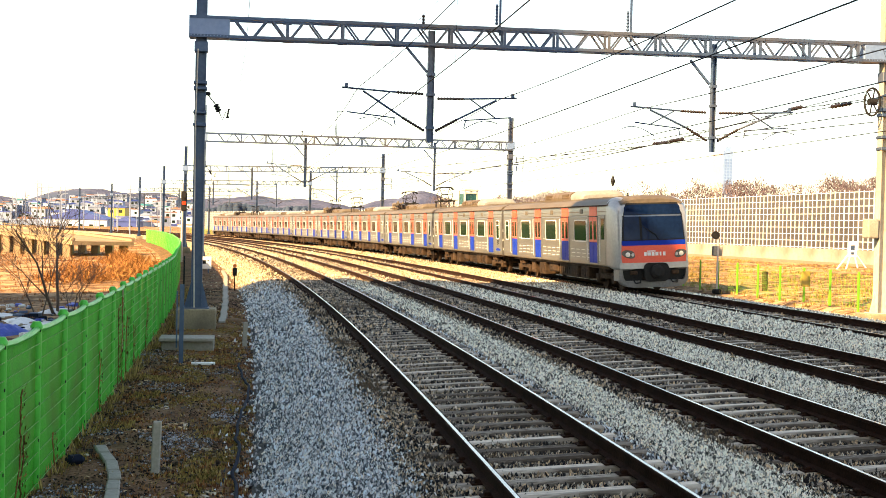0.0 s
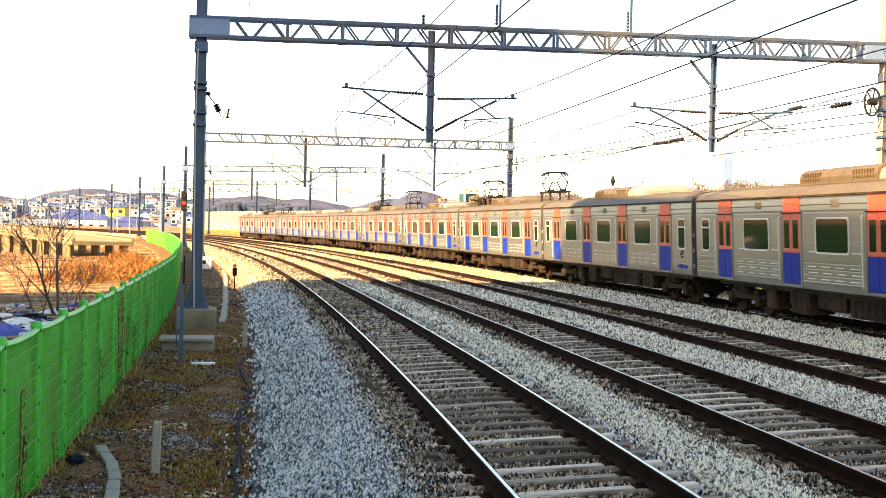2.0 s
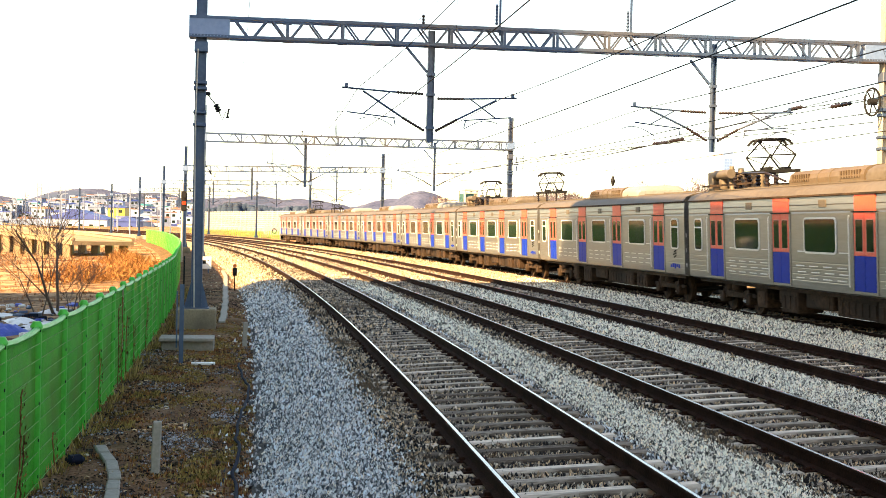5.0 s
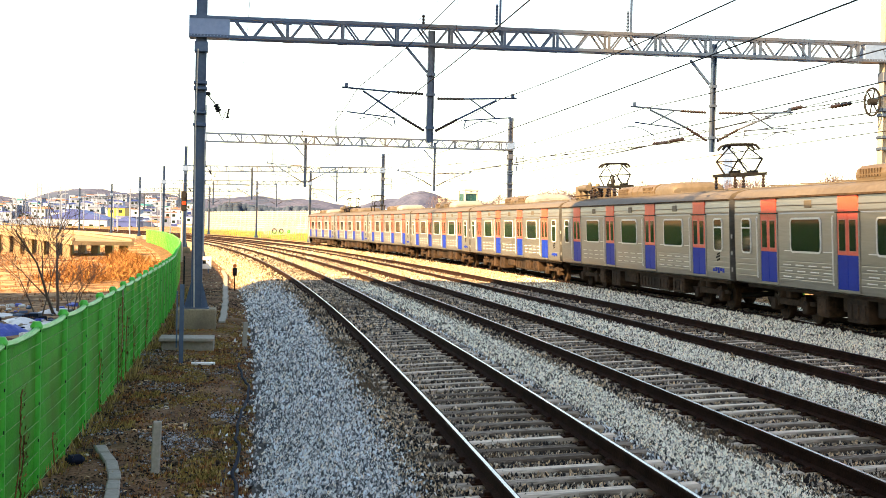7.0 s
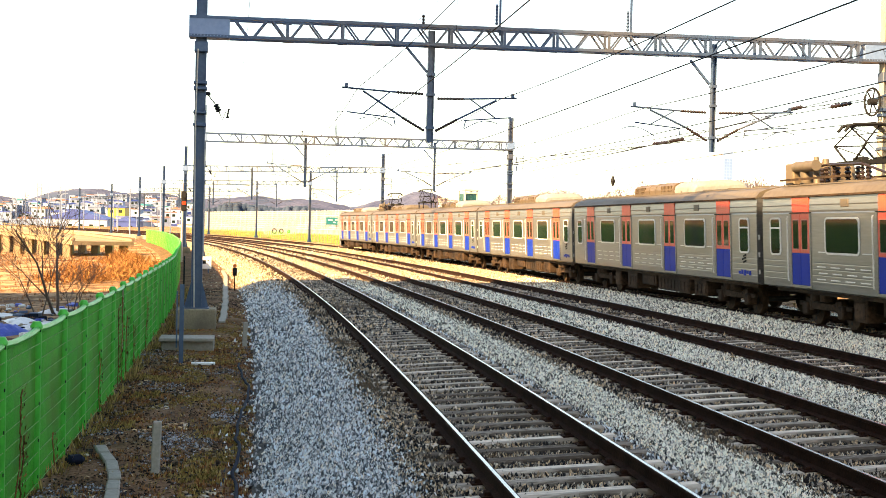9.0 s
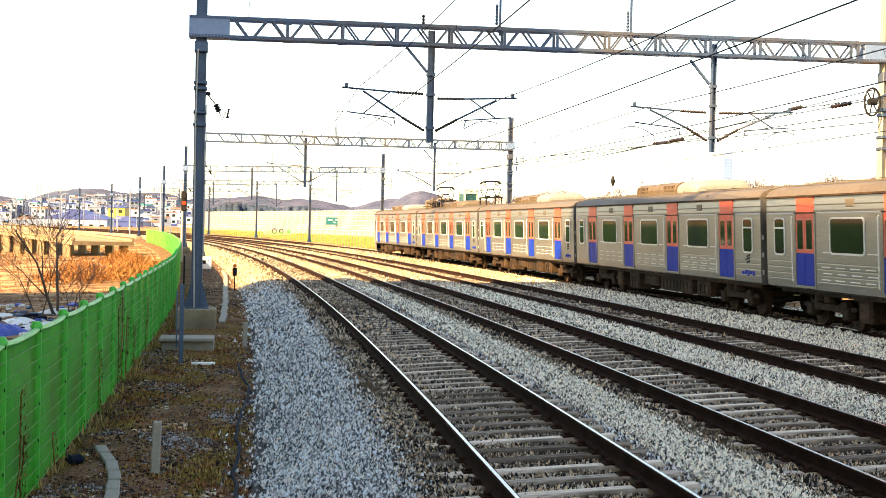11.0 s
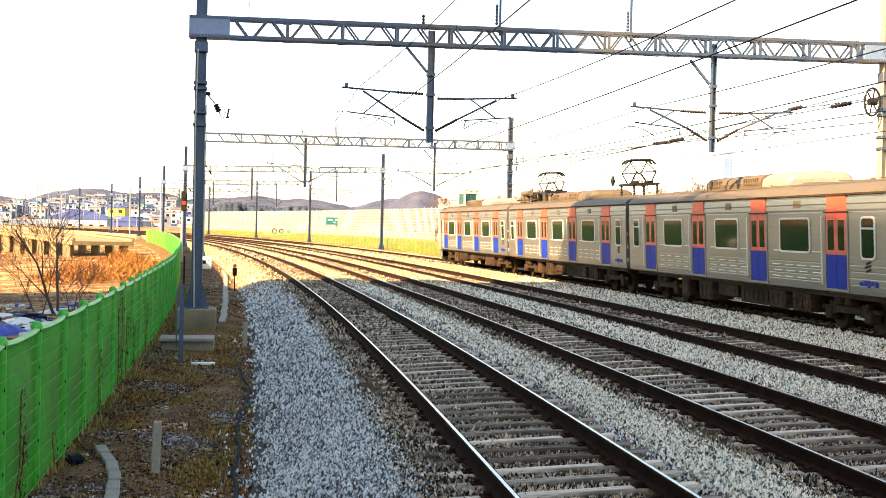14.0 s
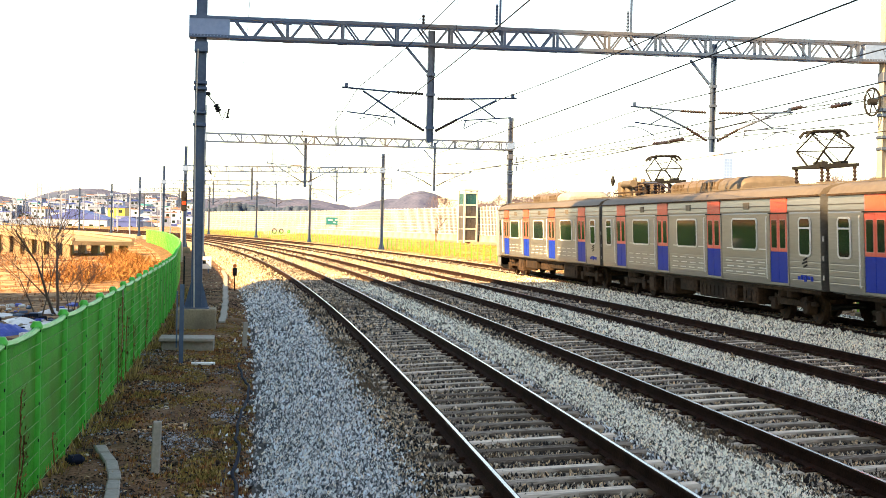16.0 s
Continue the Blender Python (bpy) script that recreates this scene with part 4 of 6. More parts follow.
def pantograph(parent, y):
    base = Mesh()
    for sg in (-1, 1):
        base.bar((sg * 0.50, y - 0.95, 4.30), (sg * 0.50, y + 0.95, 4.30), 0.09)
        base.bar((-0.58, y + sg * 0.8, 4.30), (0.58, y + sg * 0.8, 4.30), 0.09)
        base.box((sg * 0.3, y + 0.35, 4.36), (0.22, 0.5, 0.14), bev=0.02)
    p = part("pantograph", base, M_BLACK, parent, "raised diamond pantograph of dark steel tubes")
    for sx in (-0.48, 0.48):
        for sy in (-0.8, 0.8):
            ins = Mesh()
            rod_insulator(ins, (sx, y + sy, 3.76), (sx, y + sy, 4.28), 0.065, 5)
            part("insulator", ins, M_INSUL, p)
    for sg in (-1, 1):
        arm = Mesh()
        for sx in (-0.42, 0.42):
            arm.tube([(sx, y + sg * 0.22, 4.34), (sx * 0.97, y + sg * 0.92, 4.78)], 0.032, 6)
            arm.tube([(sx * 0.97, y + sg * 0.92, 4.78), (sx * 0.8, y - sg * 0.12, 5.24)], 0.024, 6)
        arm.tube([(-0.40, y + sg * 0.92, 4.78), (0.40, y + sg * 0.92, 4.78)], 0.022, 6)
        arm.tube([(-0.40, y + sg * 0.92, 4.78), (0.33, y - sg * 0.12, 5.24)], 0.012, 5)
        arm.tube([(-0.42, y + sg * 0.22, 4.34), (0.40, y + sg * 0.92, 4.78)], 0.014, 5)
        part("arm", arm, M_BLACK, p)
    hd = Mesh()
    for sg in (-1, 1):
        hd.tube([(-0.64, y + sg * 0.2, 5.12), (-0.52, y + sg * 0.2, 5.25), (-0.38, y + sg * 0.2, 5.29), (0.38, y + sg * 0.2, 5.29), (0.52, y + sg * 0.2, 5.25), (0.64, y + sg * 0.2, 5.12)], 0.045, 6)
        hd.bar((sg * 0.38, y - 0.2, 5.25), (sg * 0.38, y + 0.2, 5.25), 0.05)
    part("collector_head", hd, M_BLACK, p)


def roof_unit(parent, y1=3.3, y2=5.6, cover=None):
    """A louvred unit up to y1 and a smooth rounded cover from there to y2."""
    m = Mesh()
    prof = [(-0.96, 3.70), (-0.99, 3.95), (-0.95, 4.07), (-0.82, 4.16), (-0.5, 4.20), (0.5, 4.20), (0.82, 4.16), (0.95, 4.07), (0.99, 3.95), (0.96, 3.70)]
    m.sweep(prof, [Matrix.Translation((0, y, 3.7)) @ Matrix.Diagonal((f, 1, f, 1)) @ Matrix.Translation((0, 0, -3.7)) for y, f in ((-3.3, 0.80), (-3.22, 0.92), (-3.08, 1.0), (y1, 1.0))])
    for y in (-2.35, y1 - 0.75):
        for sg in (-1, 1):
            m.box((sg * 0.972, y, 3.98), (0.03, 1.1, 0.20), 2)
            for j in range(8):
                m.box((sg * 0.98, y - 0.5 + 0.143 * j, 3.98), (0.045, 0.05, 0.20), 0)
    for y in (-1.3, -0.6):
        m.sweep([(a * 1.015, 3.7 + (b - 3.7) * 1.02) for a, b in prof], [Matrix.Translation((0, yy, 0)) for yy in (y - 0.03, y + 0.03)], 1)
    u = part("air_conditioner", m, [M_AC, M_ROOF, M_UNDER], parent, "tan louvred roof air conditioner")
    c = Mesh()
    fr = []
    for y, f in ((y1 + 0.04, 0.72), (y1 + 0.12, 0.9), (y1 + 0.3, 0.97), (y1 + 0.5, 1.0), (y2 - 0.5, 1.0), (y2 - 0.25, 0.95), (y2 - 0.1, 0.85), (y2, 0.6)):
        fr.append(Matrix.Translation((0, y, 3.72)) @ Matrix.Diagonal((0.9 + 0.1 * f, 1, f, 1)) @ Matrix.Translation((0, 0, -3.72)))
    c.sweep(prof, fr)
    part("duct_cover", c, cover or M_ACWHITE, u, "sooty brown rounded cover" if cover else "smooth pale rounded cover", smooth=True)


door_red = Mesh().box((0, 0, 3.25), (0.03, 1.04, 0.42), 0, bev=0.005)
LEAF = leaf_mesh().data("leaf", [M_RED, M_BLUE, M_GLASS, M_DOORTRIM])
LINTEL = door_red.data("lintel_panel", M_RED)


def rounded(w, h, r, n=4):
    return [(sx * (w / 2 - r) + r * math.cos(a), sz * (h / 2 - r) + r * math.sin(a)) for sx, sz, a0 in ((1, 1, 0), (-1, 1, 90), (-1, -1, 180), (1, -1, 270)) for a in [radians(a0 + 90 * k / n) for k in range(n + 1)]]


def frame_mesh(w, h, t=0.05, mid=False):
    """A rounded window frame standing proud of the side."""
    m = Mesh()
    o, i = rounded(w, h, 0.14), rounded(w - 2 * t, h - 2 * t, 0.10)
    n = len(o)
    for x in (-0.02, 0.025):
        m.v += [(x, a, b) for a, b in o] + [(x, a, b) for a, b in i]
    for base in (0, 2 * n):
        for k in range(n):
            m.f.append((base + k, base + (k + 1) % n, base + n + (k + 1) % n, base + n + k))
            m.m.append(0)
    for base in (0, n):
        for k in range(n):
            m.f.append((base + k, base + (k + 1) % n, base + (k + 1) % n + 2 * n, base + k + 2 * n))
            m.m.append(0)
    # the thickness faces both ways, so that it serves either side
    if mid:
        m.box((0, 0, h * 0.22), (0.05, w - 2 * t, 0.05), bev=0.01)
    return m


def pane_mesh(w, h):
    m = Mesh()
    m.sweep(rounded(w, h, 0.10), [Matrix.Translation((x, 0, 0)) @ Matrix.Rotation(math.pi / 2, 4, 'Z') for x in (-0.015, 0.015)])
    return m


WIN = (frame_mesh(1.88, 0.94).data("window_frame", M_TRIM), pane_mesh(1.80, 0.86).data("pane", M_GLASS))
WINS = (frame_mesh(0.72, 1.04, mid=True).data("window_frame", M_TRIM), pane_mesh(0.64, 0.96).data("pane", M_GLASS))
_df = Mesh()
_df.box((0, -0.60, 2.05), (0.04, 0.07, 1.98))
_df.box((0, 0.60, 2.05), (0.04, 0.07, 1.98))
_df.box((0, 0, 3.035), (0.075, 1.27, 0.03), 1)
_df.box((0, 0, 1.085), (0.07, 1.3, 0.04))
DOORFRAME = _df.data("door", [M_STEEL, M_BLACK])
BOGIE, WHEELS = bogie_frame_mesh().data("bogie", M_UNDER, True), wheelset_mesh().data("wheelset", [M_UNDER, M_BLACK], True)
# White dash that paints the glint on a pressed body bead.
DASH = Mesh().box((0, 0, 0), (0.012, 0.5, 0.026)).data("reflective_strip", M_WHITE)
_hand = Mesh().tube([(0.03, 0, 1.2), (0.05, 0, 1.25), (0.05, 0, 2.9), (0.03, 0, 2.95)], 0.018, 6)
HANDRAIL = _hand.data("grab_rail", M_TRIM, True)


def build_car(kind, label):
    """kind: 'plain', 'panto', 'front' or 'rear'."""
    fr, rr = kind == 'front', kind == 'rear'
    c = thing("train_car", label, "train car", "cars of the train")
    part("body", car_body_mesh(fr, rr), M_STEEL, c, "brushed stainless steel body shell with pressed beads")
    part("roof", car_roof_mesh(fr, rr), M_ROOF, c, "grimy tan curved roof", smooth=True)
    for sg in (-1, 1):
        g0, g1 = (-9.7, 8.5) if fr else (-8.5, 9.7) if rr else (-9.7, 9.7)
        part("gutter", Mesh().box((sg * 1.575, (g0 + g1) / 2, 3.475), (0.05, g1 - g0, 0.045)), M_UNDER, c, "dark rain gutter below the roof edge")
        for y in DOORS:
            if (fr and y > 7) or (rr and y < -7):
                yy = y - 0.55 if fr else y + 0.55
            else:
                yy = y
            dm = Matrix.Translation((sg * 1.556, yy, 0))
            dd = part("door", DOORFRAME, None, c, "double sliding door, coral red above blue", m=dm)
            for k in (-1, 1):
                part("leaf", LEAF, None, dd, m=Matrix.Translation((-sg * 0.012, k * 0.275, 0)))
            part("lintel_panel", LINTEL, None, dd, "coral red panel over the door", m=Matrix.Translation((-sg * 0.01, 0, 0)))
            part("grab_rail", HANDRAIL, None, dd, m=Matrix.Translation((0, -0.74, 0)) @ Matrix.Rotation(0 if sg > 0 else math.pi, 4, 'Z'))
        for y in (-4.815, 0, 4.815):
            w = part("window", WIN[0], None, c, "wide dark window in a pale rounded frame", m=Matrix.Translation((sg * 1.556, y, 2.44)))
            part("pane", WIN[1], None, w)
            # Rows of painted highlights along the beads below the windows.
            for j, z in enumerate((1.32, 1.48, 1.64, 2.02)):
                for k in range(4):
                    part("reflective_strip", DASH, None, c, m=Matrix.Translation((sg * 1.562, y - 1.2 + 0.8 * k + 0.1 * (j % 2), z)))
            part("grille", Mesh().box((sg * 1.548, y + 0.15, 3.26), (0.03, 0.42, 0.2), bev=0.01), M_ROOF, c)
        for y in (-8.85, 8.85):
            if (fr and y > 0) or (rr and y < 0):
                continue
            w = part("window", WINS[0], None, c, "narrow end window with a divided pane", m=Matrix.Translation((sg * 1.556, y, 2.40)))
            part("pane", WINS[1], None, w)
            strip = Mesh()
            for k in range(3):
                strip.bar((sg * 1.566, y - 0.1 - (0.08 if k % 2 else 0), 1.60 + 0.09 * k), (sg * 1.566, y + 0.12, 1.66 + 0.09 * k), 0.012, 0.05)
            if y > 0:
                part("caution_stripes", strip, M_BLACK, c)
                logo = Mesh()
                for k in range(5):
                    logo.box((sg * 1.565, y - 0.38 + k * 0.19, 1.30 + 0.02 * (k % 2)), (0.012, 0.14, 0.09 + 0.04 * (k % 3)))
                part("emblem", logo, M_BLUE, c, "plain blue emblem bars")
    # ends and gangways
    for e in (-1, 1):
        if (fr and e > 0) or (rr and e < 0):
            continue
        m = Mesh()
        for k in range(3):
            m.box((0, e * (CAR_LEN / 2 + 0.045 + 0.085 * k), 2.3), (1.5 - 0.06 * (k % 2), 0.06, 2.3 - 0.06 * (k % 2)))
        part("gangway_bellows", m, M_BLACK, c, "black folded gangway bellows")
        part("coupler", Mesh().tube([(0, e * 9.0, 0.85), (0, e * 10.0, 0.85)], 0.11, 8), M_BLACK, c)
        for sg in (-1, 1):
            for k in range(3):
                part("end_step", Mesh().box((sg * 1.50, e * (CAR_LEN / 2 + 0.03), 1.35 + 0.5 * k), (0.03, 0.03, 0.13)), M_WHITE, c)
    # underframe
    rng = random.Random(len(kind) * 7 + 3)
    part("underframe", Mesh().box((0, 0, 0.95), (2.7, 18.6 if not (fr or rr) else 16.5, 0.14)), M_UNDER, c)
    for sg in (-1, 1):
        y = -4.9
        while y < 4.4:
            ln = rng.choice((0.7, 1.1, 1.6, 2.1))
            h = rng.choice((0.30, 0.42, 0.52, 0.60))
            back = rng.choice((0.0, 0.0, 0.12, 0.3))
            m = Mesh().box((sg * (1.0 - back), y + ln / 2, 0.90 - h / 2), (0.75, ln, h), bev=0.03)
            if rng.random() < 0.4:
                for k in range(int(ln / 0.35)):
                    m.box((sg * (1.385 - back), y + 0.2 + 0.35 * k, 0.88 - h / 2), (0.03, 0.22, h * 0.6), bev=0.008)
            else:
                m.box((sg * (1.382 - back), y + ln / 2, 0.89 - h / 2), (0.03, ln * 0.8, h * 0.7), bev=0.01)
                m.box((sg * (1.40 - back), y + ln * 0.3, 0.92 - h / 2), (0.03, 0.10, 0.05))
                m.tube([(sg * (1.2 - back), y + ln + 0.05, 0.9), (sg * (1.2 - back), y + ln + 0.05, 0.55), (sg * (1.0 - back), y + ln + 0.08, 0.5)], 0.03, 5)
            part("equipment_box", m, M_UNDER, c, "brake-dust brown underfloor equipment box")
            y += ln + rng.choice((0.12, 0.25, 0.45))
    wheels = []
    for y in (-6.9, 6.9):
        b = part("bogie", BOGIE, None, c, "dusty brown bogie", m=Matrix.Translation((0, y, 0)))
        for k in (-1.05, 1.05):
            part("wheelset", WHEELS, None, b, m=Matrix.Translation((0, k, 0.43)))
    # roof
    roof_unit(c, *((1.3, 3.3, M_ROOF) if kind == 'panto' else (1.3, 3.3)))
    if kind == 'panto':
        pantograph(c, -6.6)
        pantograph(c, 6.9)
        part("roof_box", Mesh().box((0.1, -9.25, 4.1), (1.7, 0.55, 0.62), bev=0.04), M_AC, c, "tan high-voltage roof box")
        for x, y, r, h in ((0.75, -8.55, 0.20, 0.62), (0.2, -8.5, 0.16, 0.7), (0.7, -8.0, 0.13, 0.75), (-0.4, -8.3, 0.18, 0.6)):
            m = Mesh().tube([(x, y, 3.78), (x, y, 3.85), (x, y, 3.8 + h * 0.5), (x, y, 3.8 + h)], [r, r * 0.7, r * 0.9, r * 0.55], 10)
            part("roof_cylinder", m, M_ROOF, c, "grimy switchgear cylinder", smooth=True)
        part("breaker", Mesh().tube([(0.85, -9.0, 4.30), (0.85, -7.7, 4.30)], 0.15, 10), M_ROOF, c, "horizontal breaker drum", smooth=True)
        for y in (-7.35,):
            ar = Mesh()
            rod_insulator(ar, (0.85, y, 3.74), (0.85, y, 4.2), 0.07, 5)
            part("arrester", ar, M_INSUL, c, "ribbed lightning arrester")
        m = Mesh()
        for k in range(5):
            rod_insulator(m, (0.6 - 0.3 * k, -7.6, 3.8), (0.6 - 0.3 * k, -7.6, 4.25), 0.1, 4)
        m.tube([(0.6, -8.8, 4.25), (0.6, -7.6, 4.3), (0.6, -5.6, 4.25), (0.4, -4.6, 3.95)], 0.035, 6)
        part("busbar", m, M_INSUL, c)
        m = Mesh()
        for sg in (-1, 1):
            m.bar((sg * 1.1, -9.5, 3.95), (sg * 1.1, -5.4, 3.95), 0.06)
        part("roof_rail", m, M_UNDER, c)
    if fr or rr:
        fm = Matrix.Translation((0, 8.5, 0)) if fr else Matrix.Rotation(math.pi, 4, 'Z') @ Matrix.Translation((0, 8.5, 0))
        k = part("cab", front_mask(), M_SILVER, c, "silver moulded driving cab end", smooth=True, m=fm)
        part("windscreen_surround", face_patch(screen_rows(2.03, 3.54, 0.0)), M_BLACK, k, "black windscreen surround with rounded corners", smooth=True)
        ws = part("windscreen", face_patch(screen_rows(2.10, 3.00, 0.05, right=0.50), 0.014), M_SCREEN, k, "large dark blue tinted windscreen", smooth=True)
        part("side_pane", face_patch(screen_rows(2.10, 3.00, 0.05, left=0.60), 0.014), M_SCREEN, ws, smooth=True)
        part("header_pane", face_patch(screen_rows(3.08, 3.48, 0.06), 0.012), M_SCREEN, ws, "dark glass band over the windscreen", smooth=True)
        part("sun_bar", face_patch([(3.00, -1.17, 1.17), (3.045, -1.17, 1.17), (3.06, -1.165, 1.165)], 0.02), M_GALV, k, "grey bar across the windscreen", smooth=True)
        part("destination_box", face_patch([(3.16, -0.42, 0.36), (3.30, -0.42, 0.36), (3.42, -0.42, 0.36)], 0.02), M_SCREEN, k, "unlit destination display", smooth=True)
        part("blue_band", face_patch([(1.86, -1.30, 1.30), (1.95, -1.31, 1.31), (2.05, -1.305, 1.305)], 0.006), M_BLUE, k, "blue band below the windscreen", smooth=True)
        part("red_band", face_patch([(1.17, -1.32, 1.32), (1.3, -1.34, 1.34), (1.6, -1.34, 1.34), (1.89, -1.315, 1.315)], 0.0), M_RED, k, "coral red front panel", smooth=True)
        part("lower_trim", face_patch([(0.95, -1.40, 1.40), (1.0, -1.42, 1.42), (1.14, -1.42, 1.42), (1.18, -1.39, 1.39)], 0.045, 0.12), M_SILVER, k, "silver bumper band", smooth=True)
        for sg in (-1, 1):
            oval = [((0.30 - 0.08 * max(0, -math.cos(a))) * math.cos(a), 0.16 * math.sin(a) + 0.05 * math.cos(a)) for a in [2 * math.pi * j / 24 for j in range(24)]]
            hs = Mesh().sweep(oval, [Matrix.Translation((sg * 1.04, y, 1.52)) @ Matrix.Rotation(-sg * 0.16, 4, 'Z') @ Matrix.Diagonal((sg, 1, 1, 1)) for y in (1.10, 1.245)])
            hl = part("headlight", hs, M_LAMPBOWL, k, "rounded headlight in a grey surround")
            part("lens", Mesh().tube([(sg * 1.10, 1.20, 1.51), (sg * 1.10, 1.262, 1.51), (sg * 1.10, 1.28, 1.51)], [0.10, 0.09, 0.05], 16), M_HEADLAMP, hl, "pale round lens", smooth=True)
            part("marker_lens", Mesh().tube([(sg * 0.90, 1.22, 1.50), (sg * 0.90, 1.275, 1.50)], [0.075, 0.065], 12), M_SILVER, hl)
        wp = Mesh()
        wp.tube([(-0.15, 1.33, 2.08), (-0.02, 1.31, 2.3), (0.3, 1.27, 2.5)], 0.016, 5)
        wp.bar((0.05, 1.305, 2.28), (0.52, 1.23, 2.66), 0.024)
        part("wiper", wp, M_BLACK, k)
        skirt = [(0.20, -0.85, 0.85), (0.235, -1.10, 1.10), (0.31, -1.25, 1.25), (0.40, -1.34, 1.34), (0.47, -1.38, 1.38)]
        part("valance", face_patch([(0.46, -1.40, 1.40), (0.7, -1.41, 1.41), (0.97, -1.41, 1.41)], -0.10), M_BLACK, k, "dark recess above the bumper", smooth=True)
        part("bumper", face_patch(skirt, 0.07, 0.5), M_BUMPER, k, "silver lower obstacle guard", smooth=True)
        for sg in (-1, 1):
            e0, e1 = sorted((sg * 1.20, sg * 1.41))
            part("bumper_side", face_patch([(0.47, e0, e1), (0.62, e0 + (0.08 if sg > 0 else 0), e1 - (0.08 if sg < 0 else 0)), (0.97, e0 + (0.12 if sg > 0 else 0), e1 - (0.12 if sg < 0 else 0))], 0.03, 0.4), M_BUMPER, k, smooth=True)
            part("side_skirt", Mesh().box((sg * 1.40, 0.75, 0.72), (0.05, 0.75, 0.52), bev=0.02), M_BUMPER, k)
            part("cable_jumper", Mesh().tube([(sg * 0.62, 1.28, 0.56), (sg * 0.66, 1.40, 0.40), (sg * 0.86, 1.38, 0.38), (sg * 0.92, 1.26, 0.56)], 0.03, 6), M_BLACK, k)
            part("step_lamp", Mesh().box((sg * 0.86, 1.17, 0.78), (0.30, 0.14, 0.16), bev=0.03), M_UNDER, k)
        cp = Mesh().sweep(rounded(1.0, 0.74, 0.22, 5), [Matrix.Translation((0, y, 0.80)) for y in (1.05, 1.42, 1.47)])
        cp.tube([(0, 1.3, 0.82), (0, 1.60, 0.82), (0, 1.66, 0.82)], [0.30, 0.27, 0.16], 16)
        part("coupler", cp, M_BLACK, k, "black automatic coupler in its housing")
        for j, (w, h) in enumerate(((0.10, 0.15), (0.15, 0.13), (0.11, 0.15), (0.12, 0.14), (0.06, 0.15), (0.10, 0.15))):
            part("emblem_bar", Mesh().box((0.40 - 0.155 * j, nose_y(0.40 - 0.155 * j, 1.52) + 0.008, 1.52), (w, 0.012, h)), M_WHITE, k)
        part("emblem_bar", Mesh().box((0.16, 1.312, 1.63), (0.34, 0.012, 0.04)), M_WHITE, k)
        part("cab_roof", Mesh().sweep([(-1.30, 3.66), (-1.0, 3.80), (-0.4, 3.86), (0.4, 3.86), (1.0, 3.80), (1.30, 3.66)], [Matrix.Translation((0, -0.15, 0)), Matrix.Translation((0, 0.45, -0.01)), Matrix.Translation((0, 0.78, -0.06)), Matrix.Translation((0, 0.98, -0.16))]), M_ROOF, k, "grimy tan cab roof", smooth=True)
        for sg in (-1, 1):
            cd = part("cab_door", Mesh().box((sg * 1.557, -0.50, 2.08), (0.03, 0.60, 2.0), bev=0.01), M_STEEL, k, "steel cab side door")
            part("pane", Mesh().box((sg * 1.568, -0.50, 2.52), (0.025, 0.40, 0.86), bev=0.02), M_GLASS, cd)
            part("grab_rail", HANDRAIL, None, cd, m=Matrix.Translation((sg * 1.54, -0.88, 0)) @ Matrix.Rotation(0 if sg > 0 else math.pi, 4, 'Z'))
        part("roof_aerial", Mesh().tube([(0.7, 0.2, 3.7), (0.7, 0.2, 3.95)], 0.03, 6), M_BLACK, k)
    return c


M_HEADLAMP = glow("headlamp", (0.55, 0.53, 0.47), 0.03)
# Mask silver darkened to paint the skirt's shade, with brownish stains.
M_BUMPER = material("shaded_dusty_bumper", (0.11, 0.115, 0.12), (0.22, 0.225, 0.23), 1.2, 0.4, 0.3, fine=12, third=(0.10, 0.09, 0.075))
M_LAMPBOWL = material("headlight_bowl", (0.03, 0.03, 0.032), (0.10, 0.10, 0.105), 5, 0.25, 0.4, fine=20)
PLAIN = "silver stainless commuter train car with red and blue doors"
plain = build_car('plain', PLAIN)
panto = build_car('panto', "stainless commuter train car with two raised roof pantographs")
front = build_car('front', "leading train car with red-fronted silver driving cab")
rear = build_car('rear', "last train car of the stainless commuter train")
CARS = [rear, panto, plain, None, None, None, None, None, None, front]
for k in (3, 4, 6, 8):
    CARS[k] = copy_thing(plain, Matrix())
for k in (5, 7):
    CARS[k] = copy_thing(panto, Matrix())


def gap_place(t):
    """Where the gap before the last car stands along the fourth track."""
    return 229.44 - 14.4838 * t + 0.168338 * t ** 2 + 0.00636018 * t ** 3 - 0.00023055 * t ** 4


def track4(a):
    s = float(np.interp(a, ARC4, S_ALL))
    return at(s, D4, cant(s) / 2), cant(s) / 1.505, head(s)


def car_pose(a):
    (pf, cf, _), (pr, cr, _) = track4(a - 6.9), track4(a + 6.9)
    mid = (pf + pr) / 2
    fwd = (pf - pr).normalized()
    side = Vector((-fwd.y, fwd.x, 0)).normalized()      # left of travel
    up = fwd.cross(side) * -1 if fwd.cross(side).z < 0 else fwd.cross(side)
    lean = (cf + cr) / 2
    right = -side
    up2 = (up * math.cos(lean) + right * math.sin(lean)).normalized()   # towards the inside of the curve
    x = fwd.cross(up2).normalized()
    m = Matrix((x, fwd, up2)).transposed().to_4x4()
    m.translation = mid
    return m


